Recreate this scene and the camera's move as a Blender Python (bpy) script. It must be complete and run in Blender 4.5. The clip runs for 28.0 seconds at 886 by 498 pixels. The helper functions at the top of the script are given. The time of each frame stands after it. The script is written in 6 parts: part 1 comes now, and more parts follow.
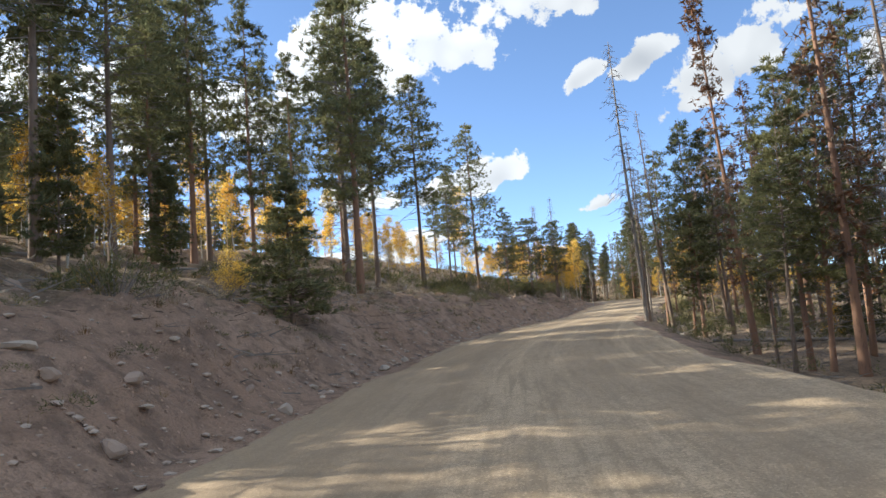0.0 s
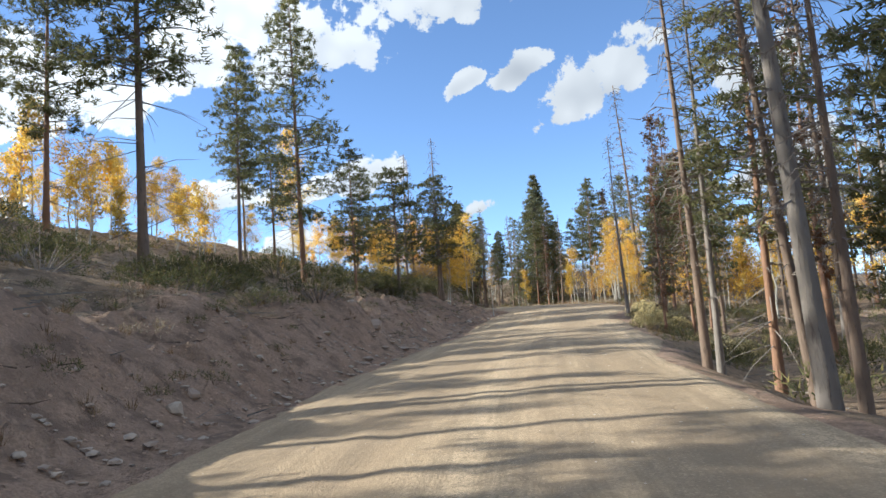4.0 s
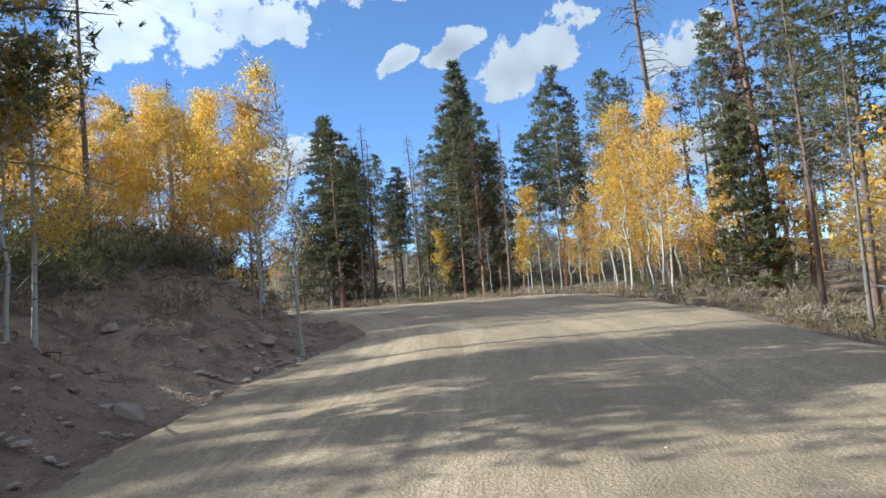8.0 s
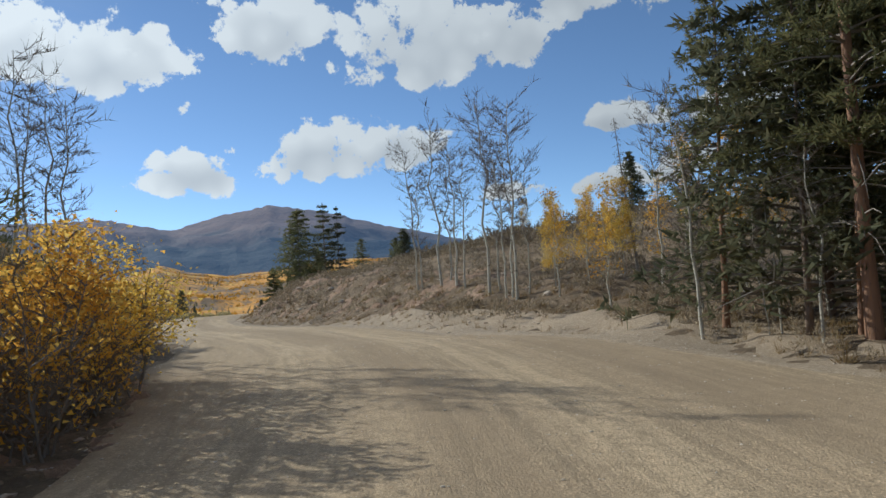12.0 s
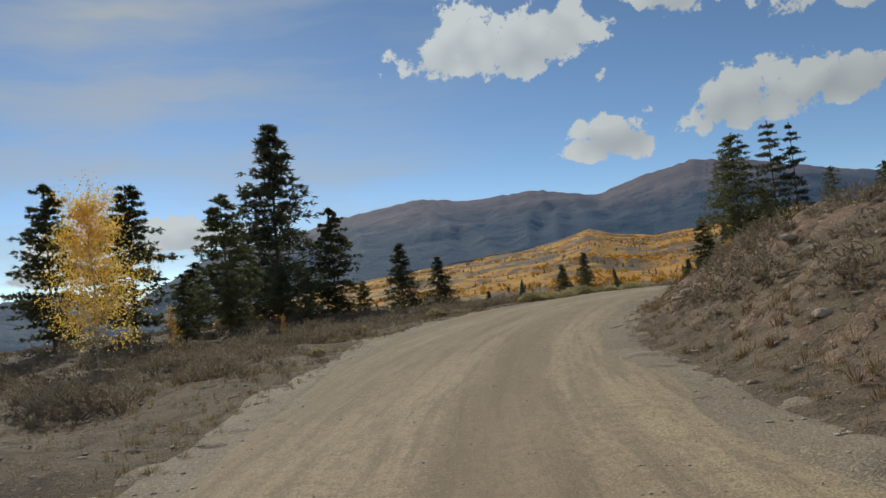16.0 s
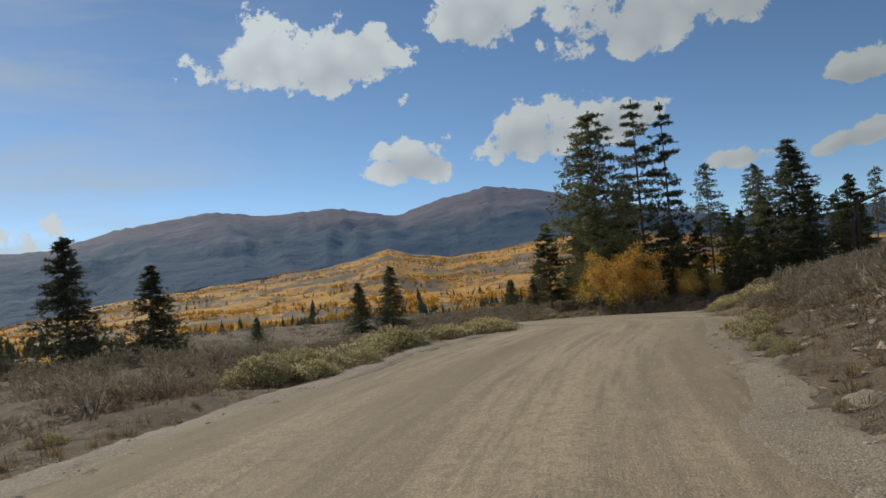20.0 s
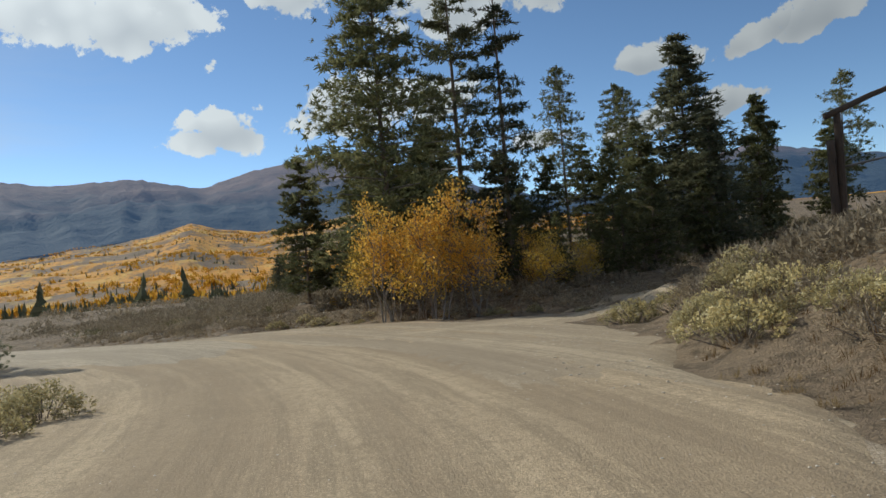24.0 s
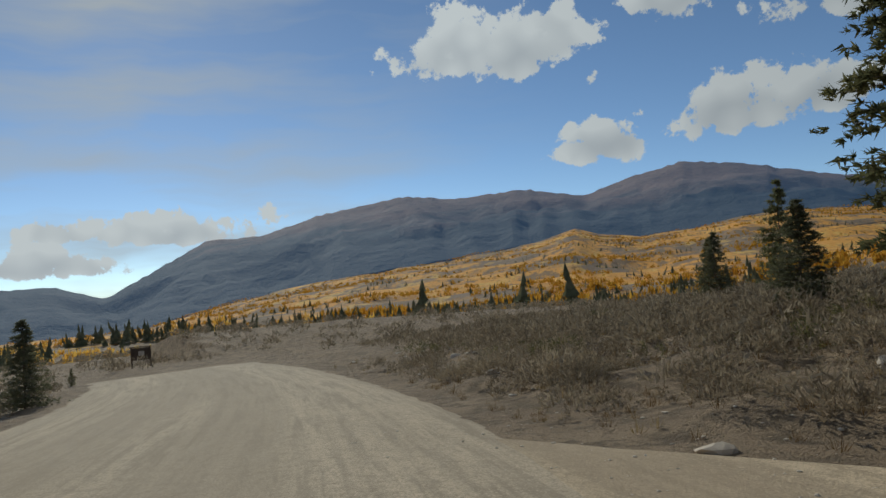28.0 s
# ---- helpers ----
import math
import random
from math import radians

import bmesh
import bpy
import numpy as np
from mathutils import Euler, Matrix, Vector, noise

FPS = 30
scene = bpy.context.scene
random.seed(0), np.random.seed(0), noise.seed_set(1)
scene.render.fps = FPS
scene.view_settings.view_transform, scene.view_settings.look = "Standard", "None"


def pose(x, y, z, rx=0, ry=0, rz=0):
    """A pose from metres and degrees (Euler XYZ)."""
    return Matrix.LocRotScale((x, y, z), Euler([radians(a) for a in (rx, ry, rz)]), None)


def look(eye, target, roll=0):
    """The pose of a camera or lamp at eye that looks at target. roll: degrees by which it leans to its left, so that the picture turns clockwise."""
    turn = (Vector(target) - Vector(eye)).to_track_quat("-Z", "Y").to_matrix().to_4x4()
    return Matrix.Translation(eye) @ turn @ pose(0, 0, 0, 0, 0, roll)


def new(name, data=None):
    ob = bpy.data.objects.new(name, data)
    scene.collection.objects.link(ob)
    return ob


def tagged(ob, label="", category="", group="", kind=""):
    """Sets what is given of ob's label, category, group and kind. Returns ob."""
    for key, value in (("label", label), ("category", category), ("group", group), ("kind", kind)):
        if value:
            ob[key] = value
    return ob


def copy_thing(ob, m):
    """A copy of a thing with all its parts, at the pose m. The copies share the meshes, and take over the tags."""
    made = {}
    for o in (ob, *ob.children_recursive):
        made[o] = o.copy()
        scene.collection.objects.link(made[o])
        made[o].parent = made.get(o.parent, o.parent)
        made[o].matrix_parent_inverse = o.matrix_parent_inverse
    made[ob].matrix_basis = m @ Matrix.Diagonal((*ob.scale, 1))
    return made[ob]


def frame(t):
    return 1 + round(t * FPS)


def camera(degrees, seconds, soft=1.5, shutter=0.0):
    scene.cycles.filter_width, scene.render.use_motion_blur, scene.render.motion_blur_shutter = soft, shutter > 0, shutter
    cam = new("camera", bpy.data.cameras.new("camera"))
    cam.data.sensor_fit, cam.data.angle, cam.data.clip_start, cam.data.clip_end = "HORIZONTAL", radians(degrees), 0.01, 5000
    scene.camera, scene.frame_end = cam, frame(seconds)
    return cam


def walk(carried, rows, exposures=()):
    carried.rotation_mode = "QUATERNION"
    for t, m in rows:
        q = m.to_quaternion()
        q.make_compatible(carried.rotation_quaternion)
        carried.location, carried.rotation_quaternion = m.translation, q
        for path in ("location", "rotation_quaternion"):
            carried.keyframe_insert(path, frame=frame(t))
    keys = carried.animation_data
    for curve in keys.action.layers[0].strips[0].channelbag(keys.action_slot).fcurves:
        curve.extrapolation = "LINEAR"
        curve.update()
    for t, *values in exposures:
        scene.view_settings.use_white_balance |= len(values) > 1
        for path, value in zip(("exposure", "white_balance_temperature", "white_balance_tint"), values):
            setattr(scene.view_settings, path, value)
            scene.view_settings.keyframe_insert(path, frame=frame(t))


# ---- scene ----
cam = camera(62.74, 28.0)
EXPOSURES = [(0.0, 1.08, 6150, 6), (3.0, 1.04, 5950, 5), (6.0, 0.82, 5600, 4), (7.5, 0.8, 5400, 3), (9.0, 0.68, 5300, 1), (10.5, 0.52, 5550, 2), (12.0, -0.2, 5800, 2), (13.5, -0.44, 5850, 2), (16.0, -0.7, 6150, 1), (22.0, -0.5, 6050, 1), (25.0, -0.25, 6000, 1), (26.5, -0.48, 5850, 0), (28.0, -0.82, 6100, 0)]
PATH = [
    (0.0, pose(-0.00, -0.00, 1.50, 97.85, 4.89, 0.01)),
    (0.5, pose(0.27, 2.80, 1.68, 98.09, 4.70, -1.59)),
    (1.0, pose(0.50, 5.73, 1.83, 98.09, 4.51, -2.98)),
    (1.5, pose(0.88, 8.96, 2.05, 98.23, 4.25, -4.08)),
    (2.0, pose(1.27, 12.35, 2.24, 98.46, 4.41, -5.04)),
    (2.5, pose(1.65, 15.99, 2.45, 98.30, 4.62, -6.11)),
    (3.0, pose(2.23, 19.62, 2.64, 98.07, 4.76, -7.26)),
    (3.5, pose(3.01, 23.35, 2.80, 97.40, 4.82, -8.61)),
    (4.0, pose(3.96, 27.05, 3.09, 97.21, 4.58, -9.85)),
    (4.5, pose(5.01, 30.70, 3.36, 97.53, 4.14, -10.95)),
    (5.0, pose(6.13, 34.39, 3.56, 97.94, 3.81, -11.96)),
    (5.5, pose(7.30, 38.21, 3.73, 97.92, 3.87, -12.95)),
    (6.0, pose(8.52, 42.23, 3.94, 97.25, 4.38, -13.82)),
    (6.5, pose(9.84, 46.43, 4.19, 96.38, 5.00, -14.21)),
    (7.0, pose(11.29, 50.62, 4.42, 95.55, 5.25, -14.61)),
    (7.5, pose(12.87, 54.66, 4.63, 95.06, 5.63, -14.96)),
    (8.0, pose(14.43, 58.45, 4.91, 95.10, 5.88, -14.85)),
    (8.5, pose(15.86, 62.15, 5.28, 95.09, 5.82, -13.77)),
    (9.0, pose(17.19, 65.96, 5.65, 95.13, 5.54, -11.66)),
    (9.5, pose(18.36, 69.78, 5.93, 94.68, 4.65, -7.81)),
    (10.0, pose(19.16, 73.41, 6.12, 93.98, 3.78, -2.59)),
    (10.5, pose(19.41, 77.08, 6.45, 93.20, 3.69, 3.12)),
    (11.0, pose(19.21, 80.75, 6.68, 92.91, 3.90, 9.23)),
    (11.5, pose(18.62, 84.47, 6.88, 92.93, 3.84, 15.23)),
    (12.0, pose(17.63, 88.06, 7.00, 93.09, 3.46, 20.76)),
    (12.5, pose(16.44, 91.37, 7.10, 93.39, 3.62, 25.84)),
    (13.0, pose(14.98, 94.52, 7.17, 94.02, 3.53, 30.38)),
    (13.5, pose(13.23, 97.42, 7.29, 94.51, 4.11, 34.22)),
    (14.0, pose(11.46, 100.20, 7.37, 94.66, 4.67, 38.37)),
    (14.5, pose(9.59, 102.82, 7.34, 94.43, 5.00, 42.91)),
    (15.0, pose(7.53, 105.33, 7.26, 93.89, 5.15, 47.35)),
    (15.5, pose(5.21, 107.75, 7.23, 93.21, 5.32, 51.04)),
    (16.0, pose(2.65, 110.10, 7.29, 92.54, 5.64, 53.64)),
    (16.5, pose(-0.01, 112.36, 7.27, 92.02, 6.02, 55.47)),
    (17.0, pose(-2.63, 114.59, 7.21, 91.62, 6.05, 56.54)),
    (17.5, pose(-5.23, 116.85, 7.18, 91.62, 5.65, 55.70)),
    (18.0, pose(-7.82, 119.14, 7.17, 92.08, 5.04, 52.79)),
    (18.5, pose(-9.98, 121.51, 7.22, 92.56, 4.45, 49.33)),
    (19.0, pose(-12.03, 123.94, 7.25, 92.96, 4.21, 45.47)),
    (19.5, pose(-14.00, 126.53, 7.32, 92.91, 4.32, 41.53)),
    (20.0, pose(-15.91, 129.36, 7.37, 92.61, 4.63, 37.79)),
    (20.5, pose(-17.73, 132.41, 7.33, 92.46, 4.65, 34.15)),
    (21.0, pose(-19.47, 135.62, 7.30, 92.28, 5.06, 30.80)),
    (21.5, pose(-21.08, 138.99, 7.28, 92.10, 4.84, 27.65)),
    (22.0, pose(-22.41, 142.47, 7.23, 91.98, 4.41, 24.93)),
    (22.5, pose(-23.55, 145.77, 7.13, 91.35, 4.22, 22.80)),
    (23.0, pose(-24.54, 148.76, 7.10, 90.53, 4.33, 21.73)),
    (23.5, pose(-25.48, 151.50, 7.04, 89.83, 4.63, 21.90)),
    (24.0, pose(-26.50, 154.12, 6.84, 89.47, 4.91, 23.23)),
    (24.5, pose(-27.74, 156.73, 6.64, 89.50, 4.97, 25.49)),
    (25.0, pose(-29.28, 159.41, 6.47, 89.82, 4.75, 28.33)),
    (25.5, pose(-31.17, 162.08, 6.28, 90.06, 4.37, 31.41)),
    (26.0, pose(-33.14, 164.48, 6.14, 90.39, 3.86, 34.92)),
    (26.5, pose(-35.32, 166.66, 5.96, 91.00, 3.42, 38.90)),
    (27.0, pose(-37.85, 168.92, 5.82, 91.60, 3.45, 43.50)),
    (27.5, pose(-40.66, 170.92, 5.67, 91.99, 3.75, 48.33)),
    (28.0, pose(-43.68, 172.61, 5.55, 92.39, 4.59, 52.70)),
]
walk(cam, PATH, EXPOSURES)


# ---- light ----
SUN_AZ, SUN_EL = 166.0, 27.0
sky = bpy.data.worlds.new("autumn_sky")
scene.world = sky
sky.use_nodes = True


def make_sky(t):
    """Clear blue sky with scattered fair-weather clouds and thin high cloud near the sun."""
    t.nodes.clear()
    blue = t.nodes.new("ShaderNodeTexSky")
    blue.sky_type, blue.sun_disc = "NISHITA", False
    blue.sun_elevation, blue.sun_rotation = radians(SUN_EL), radians(90 - SUN_AZ)
    blue.altitude, blue.air_density, blue.dust_density, blue.ozone_density = 2900.0, 0.76, 0.45, 1.2

    def calc(op, a, b=None, c=None):
        n = t.nodes.new("ShaderNodeMath")
        n.operation = op
        for k, v in enumerate((a, b, c)):
            if v is None:
                continue
            if isinstance(v, bpy.types.NodeSocket):
                t.links.new(v, n.inputs[k])
            else:
                n.inputs[k].default_value = v
        return n.outputs[0]

    way = t.nodes.new("ShaderNodeTexCoord").outputs["Generated"]
    sep = t.nodes.new("ShaderNodeSeparateXYZ")
    t.links.new(way, sep.inputs[0])
    az = calc("MULTIPLY", calc("ARCTAN2", sep.outputs[1], sep.outputs[0]), 57.2958)
    el = calc("MULTIPLY", calc("ARCSINE", sep.outputs[2]), 57.2958)

    def fuzz(scale, detail, rough=0.6):
        n = t.nodes.new("ShaderNodeTexNoise")
        t.links.new(way, n.inputs["Vector"])
        n.inputs["Scale"].default_value, n.inputs["Detail"].default_value, n.inputs["Roughness"].default_value = scale, detail, rough
        return n.outputs[0]

    def lobes(scale, detail, soft):
        """Rounded heads, about -0.5 to 0.5."""
        n = t.nodes.new("ShaderNodeTexVoronoi")
        n.feature = "SMOOTH_F1"
        t.links.new(way, n.inputs["Vector"])
        n.inputs["Scale"].default_value, n.inputs["Detail"].default_value, n.inputs["Roughness"].default_value, n.inputs["Smoothness"].default_value = scale, detail, 0.5, soft
        return calc("MULTIPLY_ADD", n.outputs["Distance"], -2.4, 1.2)

    n1, n2, n3 = lobes(12.0, 0.0, 0.6), lobes(30.0, 0.0, 0.45), fuzz(60.0, 6.0, 0.64)
    puff = calc("MULTIPLY_ADD", n1, 0.75, calc("MULTIPLY_ADD", n2, 0.6, -0.1))
    puff = calc("MULTIPLY_ADD", calc("SUBTRACT", n3, 0.5), 2.7, puff)
    # the clouds' outlines wander
    az = calc("MULTIPLY_ADD", calc("SUBTRACT", fuzz(8.0, 2.0), 0.5), 3.5, az)
    el = calc("MULTIPLY_ADD", calc("SUBTRACT", fuzz(9.5, 2.0), 0.5), 1.8, el)
    best = None
    shade = None
    for a, e, w, h, tilt in CLOUDS:
        w, h = 1.12 * w, 1.15 * h
        du, dv = calc("SUBTRACT", az, a), calc("SUBTRACT", el, e)
        dv = calc("MULTIPLY_ADD", du, -tilt, dv)
        # flat below, rounded above
        low = calc("MULTIPLY", calc("MINIMUM", dv, 0.0), 1.5 / h)
        high = calc("MULTIPLY", calc("MAXIMUM", dv, 0.0), 0.8 / h)
        q = calc("MULTIPLY", du, 1.0 / w)
        d = calc("MULTIPLY_ADD", q, q, calc("MULTIPLY_ADD", low, low, calc("MULTIPLY", high, high)))
        m = calc("SUBTRACT", 1.0, d)
        s = calc("MULTIPLY", dv, 0.5 / h)
        if best is None:
            best, shade = m, s
        else:
            bigger = calc("GREATER_THAN", m, best)
            shade = calc("ADD", calc("MULTIPLY", bigger, s), calc("MULTIPLY", calc("SUBTRACT", 1.0, bigger), shade))
            best = calc("MAXIMUM", best, m)
    # broken cloud added overhead and behind, out of view, for whiter, brighter fill light
    turn = calc("ABSOLUTE", calc("SUBTRACT", calc("FLOORED_MODULO", calc("ADD", az, 425.0), 360.0), 180.0))
    far = calc("MULTIPLY", calc("MAXIMUM", calc("SUBTRACT", el, 34.0), calc("SUBTRACT", turn, 90.0)), 0.12)
    far = calc("MINIMUM", calc("MAXIMUM", far, 0.0), 1.0)
    best = calc("MAXIMUM", best, calc("MULTIPLY_ADD", far, 3.25, -3.0))
    body = calc("ADD", calc("MAXIMUM", best, -3.0), puff)
    cover = t.nodes.new("ShaderNodeMapRange")
    cover.interpolation_type = "SMOOTHSTEP"
    t.links.new(body, cover.inputs[0])
    for k, v in enumerate((0.0, 0.36, 0.0, 1.0)):
        cover.inputs[k + 1].default_value = v
    # thin streaks of high cloud towards the sun
    veil = t.nodes.new("ShaderNodeTexNoise")
    stretch = t.nodes.new("ShaderNodeCombineXYZ")
    t.links.new(calc("MULTIPLY", az, 0.035), stretch.inputs[0])
    t.links.new(calc("MULTIPLY", el, 0.22), stretch.inputs[1])
    t.links.new(stretch.outputs[0], veil.inputs["Vector"])
    veil.inputs["Scale"].default_value, veil.inputs["Detail"].default_value = 1.6, 7.0
    near = calc("MULTIPLY", calc("SUBTRACT", 1.0, calc("MINIMUM", calc("MULTIPLY", calc("ABSOLUTE", calc("SUBTRACT", az, SUN_AZ)), 1 / 34), 1.0)), 1.0)
    streak = t.nodes.new("ShaderNodeMapRange")
    t.links.new(veil.outputs[0], streak.inputs[0])
    for k, v in enumerate((0.4, 0.72, 0.0, 0.8)):
        streak.inputs[k + 1].default_value = v
    thin = calc("MULTIPLY", streak.outputs[0], near)

    def blend(f, a, b):
        n = t.nodes.new("ShaderNodeMix")
        n.data_type = "RGBA"
        t.links.new(f, n.inputs[0])
        for k, v in ((6, a), (7, b)):
            if isinstance(v, bpy.types.NodeSocket):
                t.links.new(v, n.inputs[k])
            else:
                n.inputs[k].default_value = (*v, 1)
        return n.outputs[2]

    tone = t.nodes.new("ShaderNodeMapRange")
    # thin rims shine, the thick middles and bases are greyer
    thick = calc("MULTIPLY_ADD", calc("MINIMUM", body, 1.6), -0.42, 0.36)
    t.links.new(calc("ADD", calc("MULTIPLY_ADD", shade, 0.7, thick), calc("MULTIPLY_ADD", n2, 0.55, calc("SUBTRACT", n3, 0.5))), tone.inputs[0])
    for k, v in enumerate((-0.5, 0.35, 0.0, 1.0)):
        tone.inputs[k + 1].default_value = v
    white = blend(tone.outputs[0], CLOUD_GREY, CLOUD_WHITE)
    # clouds shine more towards the sun
    glow = t.nodes.new("ShaderNodeMapRange")
    t.links.new(az, glow.inputs[0])
    for k, v in enumerate((75.0, 140.0, 0.6, 1.35)):
        glow.inputs[k + 1].default_value = v
    bright = t.nodes.new("ShaderNodeVectorMath")
    bright.operation = "SCALE"
    t.links.new(white, bright.inputs[0])
    t.links.new(glow.outputs[0], bright.inputs["Scale"])
    white = bright.outputs[0]
    c = blend(thin, blue.outputs[0], CLOUD_WHITE)
    c = blend(cover.outputs[0], c, white)
    back = t.nodes.new("ShaderNodeBackground")
    t.links.new(c, back.inputs[0])
    back.inputs[1].default_value = SKY_STRENGTH
    t.links.new(back.outputs[0], t.nodes.new("ShaderNodeOutputWorld").inputs[0])


SKY_STRENGTH = 0.15
CLOUD_WHITE, CLOUD_GREY = (4.7, 4.7, 4.8), (3.2, 3.3, 3.55)
# azimuth, elevation, half width, half height in degrees, tilt
CLOUDS = [
    (136.5, 17.2, 7.6, 2.6, 0.02), (129.8, 14.4, 0.8, 0.7, -0.3), (130.3, 9.0, 3.6, 1.5, -0.05),
    (119.8, 10.4, 5.2, 2.2, -0.1), (113.8, 11.0, 4.5, 1.6, -0.08), (122.0, 19.6, 5.6, 2.4, 0.0),
    (109.5, 18.6, 9.0, 3.2, -0.1), (97.0, 21.6, 8.0, 3.0, -0.1), (91.0, 24.2, 8.0, 3.0, 0.1), (79.0, 25.6, 5.5, 2.6, 0.0),
    (104.8, 7.1, 2.2, 0.8, -0.1), (97.0, 7.4, 3.0, 0.8, -0.1), (91.8, 8.0, 3.0, 1.0, -0.3), (88.5, 12.7, 3.6, 0.9, -0.3),
    (85.0, 13.0, 2.6, 1.2, -0.15), (77.0, 19.6, 1.6, 0.9, -0.4), (72.4, 20.0, 2.6, 1.0, -0.35), (66.4, 18.0, 4.0, 2.4, -0.35),
    (77.0, 9.9, 1.9, 0.6, -0.2), (54.5, 17.2, 3.2, 2.2, -0.3), (52.5, 10.8, 3.4, 1.6, -0.2), (96.0, 12.0, 3.0, 1.0, 0.0),
    (163.5, 4.9, 8.0, 1.2, 0.0), (172.0, 2.8, 6.0, 1.0, 0.0), (60.0, 27.0, 6.0, 3.0, 0.0),
]
make_sky(sky.node_tree)
sun = new("sun", bpy.data.lights.new("sun", "SUN"))
sun.data.energy, sun.data.angle, sun.data.color = 4.3, radians(0.53), (1.0, 0.91, 0.79)
sun.matrix_basis = look((0, 0, 60), (-math.cos(radians(SUN_AZ)) * math.cos(radians(SUN_EL)), -math.sin(radians(SUN_AZ)) * math.cos(radians(SUN_EL)), 60 - math.sin(radians(SUN_EL))))


# ---- materials ----
def material(name, rough=0.9):
    m = bpy.data.materials.new(name)
    m.use_nodes = True
    t = m.node_tree
    b = t.nodes["Principled BSDF"]
    b.inputs["Roughness"].default_value = rough
    b.inputs["Specular IOR Level"].default_value = 0.25
    return m, t, b


def node(t, kind, **inputs):
    n = t.nodes.new(kind)
    for key, value in inputs.items():
        key = key.replace("_", " ")
        if isinstance(value, bpy.types.NodeSocket):
            t.links.new(value, n.inputs[key])
        else:
            n.inputs[key].default_value = value
    return n


def mix(t, fac, a, b):
    n = t.nodes.new("ShaderNodeMix")
    n.data_type = "RGBA"
    for slot, value in ((0, fac), (6, a), (7, b)):
        if isinstance(value, bpy.types.NodeSocket):
            t.links.new(value, n.inputs[slot])
        elif slot == 0:
            n.inputs[0].default_value = value
        else:
            n.inputs[slot].default_value = (*value, 1)
    return n.outputs[2]


def ramp(t, value, low, high, a=0.0, b=1.0):
    n = t.nodes.new("ShaderNodeMapRange")
    t.links.new(value, n.inputs[0])
    for k, v in enumerate((low, high, a, b)):
        n.inputs[k + 1].default_value = v
    return n.outputs[0]


def noise_at(t, vector, scale, detail=4.0, rough=0.6):
    n = node(t, "ShaderNodeTexNoise", Vector=vector, Scale=scale, Detail=detail, Roughness=rough)
    return n.outputs[0]


def bump(t, b, height, strength, distance):
    n = node(t, "ShaderNodeBump", Height=height, Strength=strength, Distance=distance)
    t.links.new(n.outputs[0], b.inputs["Normal"])


def place_of(t):
    return t.nodes.new("ShaderNodeNewGeometry").outputs["Position"]


def mat_soil(name, base, second, dark, scale=1.0):
    m, t, b = material(name, 0.95)
    p = place_of(t)
    big, mid, fine = noise_at(t, p, 0.25 * scale, 5), noise_at(t, p, 2.2 * scale, 6, 0.7), noise_at(t, p, 26.0 * scale, 3, 0.7)
    c = mix(t, ramp(t, big, 0.4, 0.6), base, second)
    c = mix(t, ramp(t, noise_at(t, p, 0.8 * scale, 5, 0.7), 0.5, 0.66, 0.0, 0.7), c, dark)
    c = mix(t, ramp(t, mid, 0.48, 0.62), c, dark)
    c = mix(t, ramp(t, fine, 0.42, 0.62, 0.0, 0.55), c, tuple(0.5 * v for v in base))
    # pebbles of several tones bedded in the earth
    bent = node(t, "ShaderNodeTexNoise", Vector=p, Scale=7.0)
    place = node(t, "ShaderNodeMixRGB", Fac=0.06, Color1=p, Color2=bent.outputs["Color"]).outputs[0]
    pebble = node(t, "ShaderNodeTexVoronoi", Vector=place, Scale=11.0 * scale)
    tint = node(t, "ShaderNodeSeparateXYZ", Vector=pebble.outputs["Color"])
    there = ramp(t, tint.outputs[0], 0.62, 0.66)
    body = node(t, "ShaderNodeMath")
    body.operation = "MULTIPLY"
    t.links.new(there, body.inputs[0])
    t.links.new(ramp(t, pebble.outputs["Distance"], 0.34, 0.26), body.inputs[1])
    c = mix(t, body.outputs[0], c, mix(t, tint.outputs[1], tuple(1.25 * v for v in base), tuple(0.55 * v for v in second)))
    t.links.new(c, b.inputs["Base Color"])
    h = node(t, "ShaderNodeMath")
    h.operation = "ADD"
    t.links.new(mid, h.inputs[0])
    t.links.new(fine, h.inputs[1])
    raised = node(t, "ShaderNodeMath")
    raised.operation = "MULTIPLY_ADD"
    raised.inputs[1].default_value = 0.8
    t.links.new(body.outputs[0], raised.inputs[0])
    t.links.new(h.outputs[0], raised.inputs[2])
    bump(t, b, raised.outputs[0], 1.0, 0.07)
    return m


